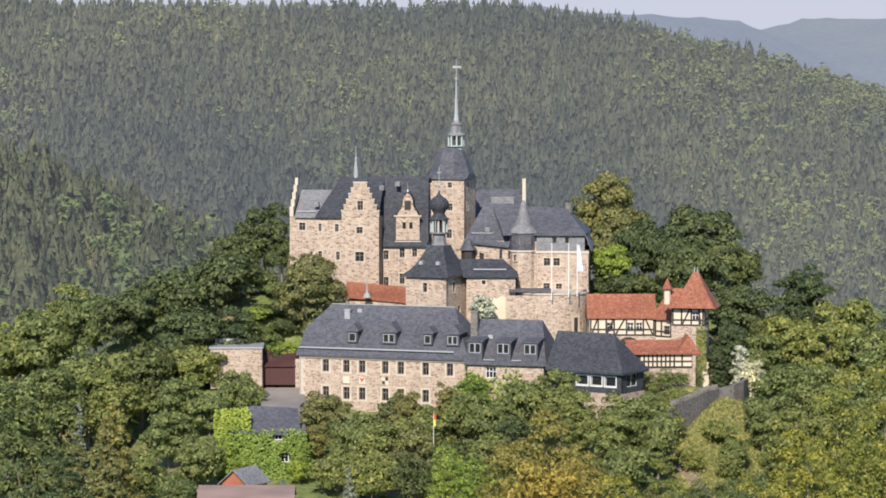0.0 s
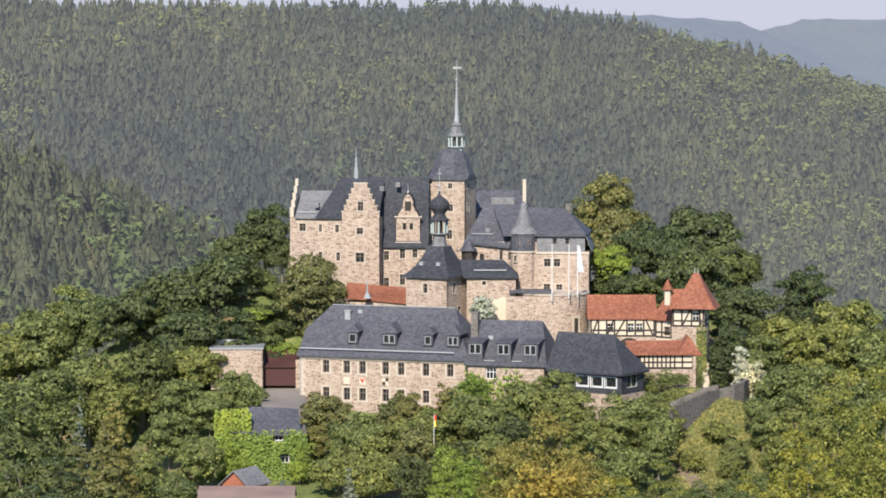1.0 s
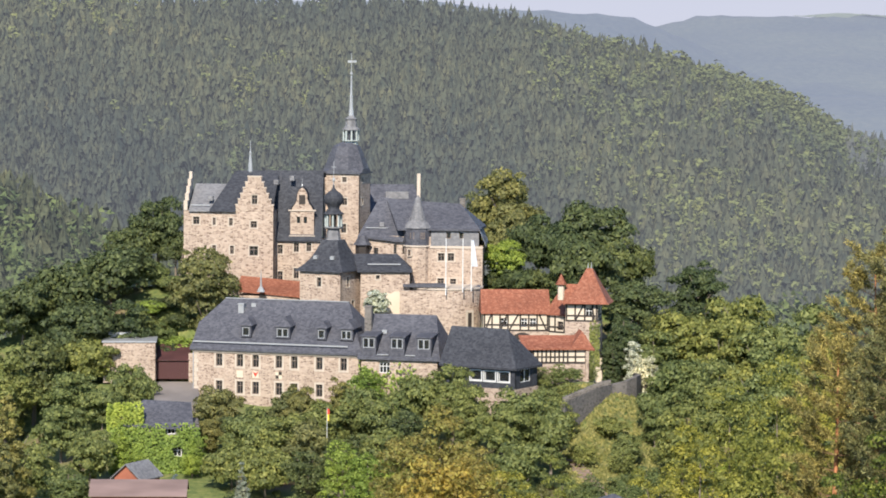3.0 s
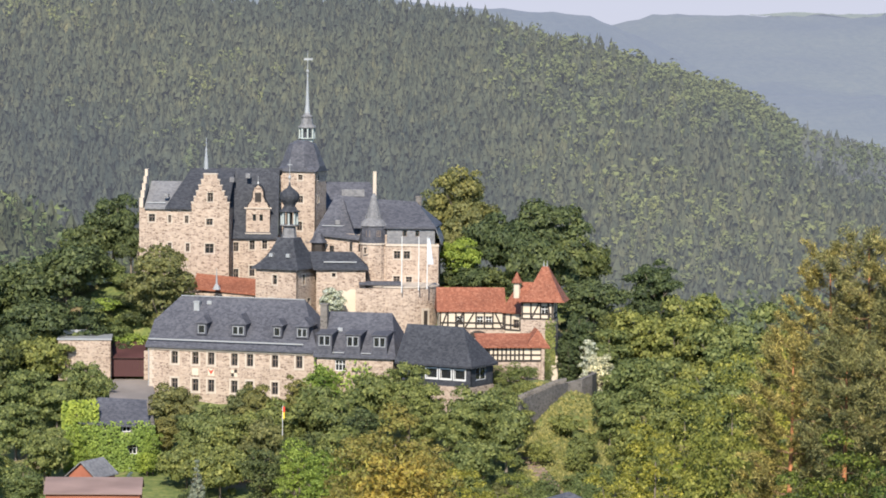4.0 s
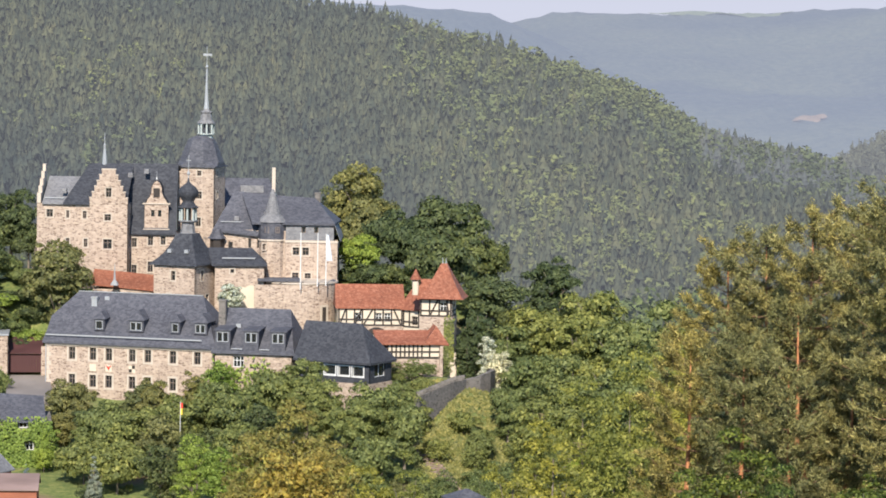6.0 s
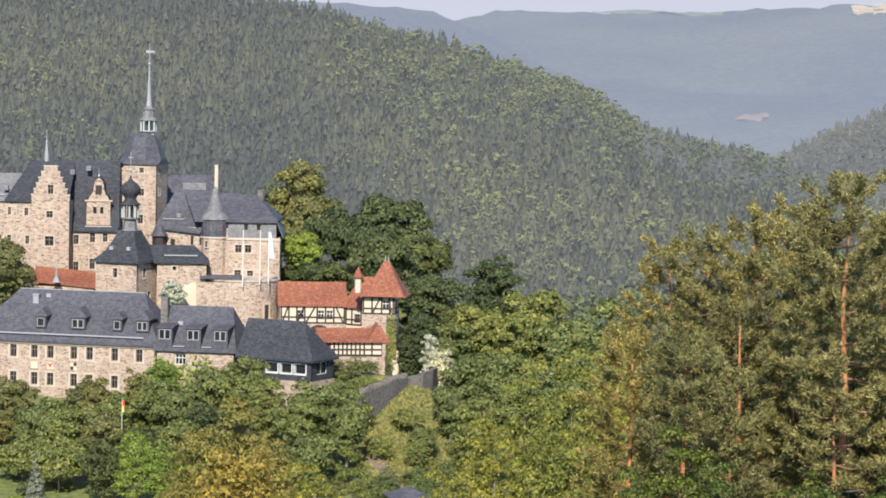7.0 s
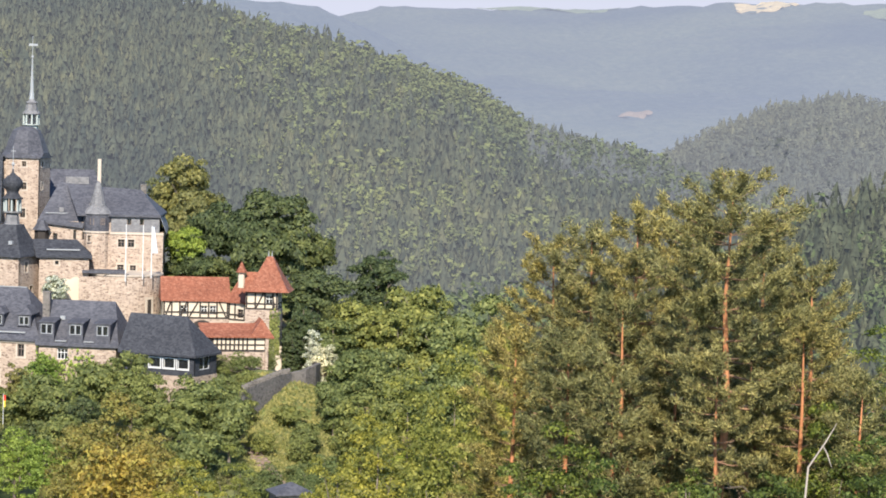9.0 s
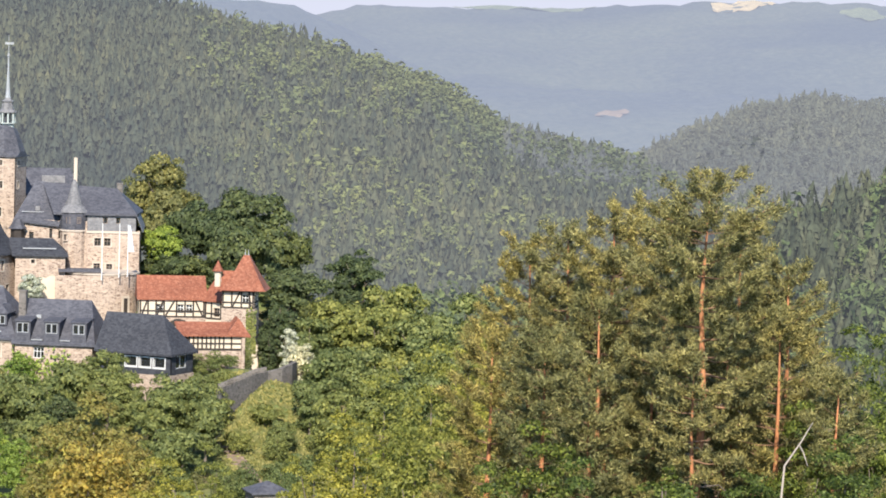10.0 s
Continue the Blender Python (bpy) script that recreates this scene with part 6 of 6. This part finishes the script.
def needles(tips, ways, per, length, wide, rng):
    """Tufts of needles: per thin blades fanned round each shoot's way."""
    c, w = np.repeat(tips, per, 0), np.repeat(ways, per, 0)
    n = len(c)
    d = w * 0.75 + rng.normal(size=(n, 3)) * 0.62
    d /= np.linalg.norm(d, axis=1, keepdims=True)
    side = np.cross(d, rng.normal(size=(n, 3)))
    side *= wide / np.linalg.norm(side, axis=1, keepdims=True)
    base = c + rng.normal(size=(n, 3)) * length * 0.36
    v = np.stack([base - side, base + side, base + d * (length * rng.uniform(0.6, 1.2, n))[:, None]], 1).reshape(-1, 3)
    me = bpy.data.meshes.new("needles")
    me.vertices.add(3 * n)
    me.vertices.foreach_set("co", v.ravel())
    me.loops.add(3 * n)
    me.loops.foreach_set("vertex_index", np.arange(3 * n, dtype=np.int32))
    me.polygons.add(n)
    me.polygons.foreach_set("loop_start", np.arange(0, 3 * n, 3, dtype=np.int32))
    me.update(calc_edges=True)
    me.materials.append(NEEDLE)
    return me


def pine(x, y, ztop, r, seed, label, bare=0.35):
    """Scots pine: orange trunk, crooked limbs in whorls, tufts of needles along the twigs."""
    rng = random.Random(seed)
    nr = np.random.default_rng(seed)
    g = ground_z(x, y) - 0.3
    H = ztop - g
    th = thing("pine", x, y, g, 0, label, "pine")
    ks = (0.0, 0.2, 0.4, 0.6, 0.78, 0.98)
    bend = [(0, 0, 0)] + [(rng.uniform(-0.14, 0.14), rng.uniform(-0.14, 0.14), H * k) for k in ks[1:]]
    w = 0.0115 * H
    bm = bmesh.new()
    tube(bm, bend, (w, w * 0.82, w * 0.7, w * 0.55, w * 0.34, w * 0.06), 9)
    part("trunk", bm, PINEBARK, th, "orange flaking trunk", smooth=True)

    def stem(k):
        return Vector([float(np.interp(k, ks, [p[j] for p in bend])) for j in range(3)])
    tips, ways = [], []
    limbs = bmesh.new()
    span = H * (1 - bare)
    whorls = max(6, int(span / 0.62))
    for i in range(whorls):
        u = (i + rng.uniform(-0.2, 0.2)) / (whorls - 1)
        u = min(1.0, max(0.0, u))
        k = bare + (0.965 - bare) * u
        reach = r * (0.22 + 0.85 * math.sin(math.pi * (0.10 + 0.66 * (1 - u))))
        turn = rng.uniform(0, 6.28)
        arms = 5 if u < 0.85 else 4
        for j in range(arms):
            if rng.random() < 0.12:
                continue
            a = turn + 2 * math.pi * (j + rng.uniform(-0.3, 0.3)) / arms
            L = reach * rng.uniform(0.55, 1.12)
            rise = rng.uniform(-0.15, 0.25) + 0.5 * u * u
            o = stem(k)
            way = Vector((math.cos(a), math.sin(a), 0))
            cross = Vector((-way.y, way.x, 0))
            bow = rng.uniform(-0.14, 0.14) * L
            pts = [o + way * L * q + cross * bow * math.sin(3 * q) + Vector((0, 0, L * (rise * q - 0.22 * q * (1 - q) + 0.16 * q ** 3))) for q in (0, 0.3, 0.62, 1.0)]
            tube(limbs, [tuple(p) for p in pts], (w * 0.24 * (1.15 - u), w * 0.15 * (1.15 - u), w * 0.08 * (1.15 - u), 0.006), 5)
            for _ in range(max(5, int(8 * L))):
                q = 0.28 + 0.72 * rng.random() ** 0.75
                m = min(2, int(q * 3))
                f = q * 3 - m
                p = pts[m].lerp(pts[m + 1], f)
                out = (way * rng.uniform(0.2, 1.0) + cross * rng.uniform(-1.0, 1.0) + Vector((0, 0, rng.uniform(0.0, 0.7)))).normalized()
                T = rng.uniform(0.16, 0.55) * (1.15 - 0.5 * q) * min(1.2, 0.5 + L * 0.3)
                end = p + out * T
                if rng.random() < 0.35:
                    tube(limbs, [tuple(p), tuple(end)], (0.014, 0.006), 3)
                for z in range(2):
                    tips.append(p.lerp(end, 0.55 + 0.45 * z) + Vector((rng.uniform(-0.1, 0.1), rng.uniform(-0.1, 0.1), rng.uniform(-0.05, 0.12))))
                    ways.append((out + Vector((0, 0, 0.3))).normalized())
    for _ in range(26):
        k = rng.uniform(0.93, 1.0)
        tips.append(stem(k) + Vector((rng.uniform(-0.12, 0.12), rng.uniform(-0.12, 0.12), rng.uniform(0, 0.1))))
        ways.append(Vector((rng.uniform(-0.5, 0.5), rng.uniform(-0.5, 0.5), 1)).normalized())
    part("branchwork", limbs, PINELIMB, th, "crooked orange-brown branches", smooth=True)
    for _ in range(9):
        k = rng.uniform(bare * 0.72, bare * 1.12)
        a = rng.uniform(0, 6.28)
        L = r * rng.uniform(0.18, 0.5)
        o = stem(k)
        one = bmesh.new()
        tube(one, [tuple(o), tuple(o + Vector((L * 0.6 * math.cos(a), L * 0.6 * math.sin(a), 0.1 * L))), tuple(o + Vector((L * math.cos(a), L * math.sin(a), -0.25 * L)))], (0.045, 0.028, 0.008), 5)
        part("dead_branch", one, BARK, th)
    ob = new("needles", needles(np.array(tips), np.array(ways), 19, 0.23, 0.023, nr))
    ob.parent = th


for i, (x, y, z, r, bare) in enumerate(((28.1, 118, 54.9, 3.6, 0.60), (26.4, 128, 53.6, 2.5, 0.56), (25.2, 132, 52.2, 2.4, 0.60), (24.0, 134, 51.4, 2.2, 0.58),
                                        (30.2, 134, 53.3, 2.8, 0.55), (32.6, 130, 52.6, 2.8, 0.5), (34.3, 128, 51.0, 2.3, 0.5), (27.2, 115, 48.4, 1.8, 0.68))):
    pine(x, y, z, r, 40 + i, "tall Scots pine with orange trunk and clouded needle crown", bare=bare)
for i, (x, y, z, r) in enumerate(((21.2, 128, 48.0, 2.4), (22.5, 122, 48.6, 2.5), (25.6, 126, 49.6, 2.7), (32.2, 121, 49.4, 2.6), (27.4, 124, 48.4, 2.3), (30.6, 124, 48.8, 2.4), (33.7, 118, 47.4, 2.1), (23.6, 118, 47.6, 2.1))):
    pine(x, y, z, r, 60 + i, "bushy low-branched Scots pine", bare=0.3)


def snag(x, y, ztop, label):
    g = ground_z(x, y) - 0.3
    H = ztop - g
    th = thing("dead_tree", x, y, g, 0, label, "dead tree")
    bm = bmesh.new()
    tube(bm, [(-1.2, 0, 0), (-1.0, 0, H * 0.5), (-0.75, 0, H * 0.86), (-0.2, 0, H * 0.94), (0.15, 0, H)], (0.06, 0.05, 0.036, 0.026, 0.01), 7)
    part("trunk", bm, DEAD, th, smooth=True)
    bm = bmesh.new()
    tube(bm, [(-0.3, 0, H * 0.93), (-0.1, 0.1, H * 0.90), (0.05, 0.1, H * 0.86)], (0.03, 0.025, 0.01), 5)
    part("dead_branch", bm, DEAD, th)


x, y, z, r = (26.5, 96, 48.0, 0.2)
snag(x, y, z, "bleached dead tree trunk snapped at the top")

# ---- undergrowth and valley woods ----
def scrub():
    rng = random.Random(5)
    n = 0
    for _ in range(900):
        x, y = rng.uniform(-62, 62), rng.uniform(296, 372)
        px = x / y * 5387 + 784
        if y > 345 and 520 < px < 1330:
            continue
        if 1205 < px < 1345 and y > 325:
            continue
        if 330 < px < 560 and y > 300:
            continue
        g = ground_z(x, y)
        h = rng.uniform(1.2, 3.0)
        broadleaf(x, y, g + h, rng.uniform(1.3, 2.4), rng.choice((LEAF, LEAF, LEAF_DARK, LEAF_OLIVE, LEAF_BRIGHT)), "low green shrub on the castle slope", low=0.0, name="bush", category="bush")
        n += 1
        if n > 75:
            break


scrub()


# ---- long grass on the terrace bank ----
def meadow():
    rng = np.random.default_rng(12)
    n = 9000
    x, y = rng.uniform(25, 40, n), rng.uniform(326, 358, n)
    z = np.array([ground_z(a, b) for a, b in zip(x, y)])
    pts = np.stack([x, y, z + 0.15], 1)
    nrm = np.stack([rng.normal(0, 0.5, n), -np.ones(n), rng.uniform(0.1, 0.6, n)], 1)
    grass = foliage("dry_grass", (0.13, 0.15, 0.045), (0.20, 0.20, 0.065), (0.30, 0.27, 0.10))
    tagged(new("long_grass", blades("long_grass", pts, nrm, 0.55, 0.2, rng, grass)), "long yellow-green meadow grass below the terrace wall", "grass", kind="stuff")


meadow()


# ---- worn steps down the bank ----
def garden_steps():
    th = thing("garden_steps", 0, 0, 0, 0, "worn reddish sandstone steps down the grassy bank", "steps")
    rng = random.Random(4)
    stone = rubble("worn_sandstone", (0.36, 0.25, 0.19), (0.17, 0.11, 0.085), (0.20, 0.16, 0.12), 1.6)
    for i in range(22):
        k = i / 21
        x, y = 26.4 + 3.0 * k + 0.5 * math.sin(4 * k), 341 - 24 * k
        z = ground_z(x, y)
        a, b = rng.uniform(0.75, 1.05), rng.uniform(0.55, 0.7)
        bm = bmesh.new()
        box(bm, -a, a, -b, b, -0.5, 0.22 + rng.uniform(0, 0.06))
        bmesh.ops.bevel(bm, geom=bm.edges, offset=0.04, segments=1, affect="EDGES")
        part("step", bm, stone, th).matrix_basis = pose(x, y, z, 0, 0, rng.uniform(-14, 14))


garden_steps()
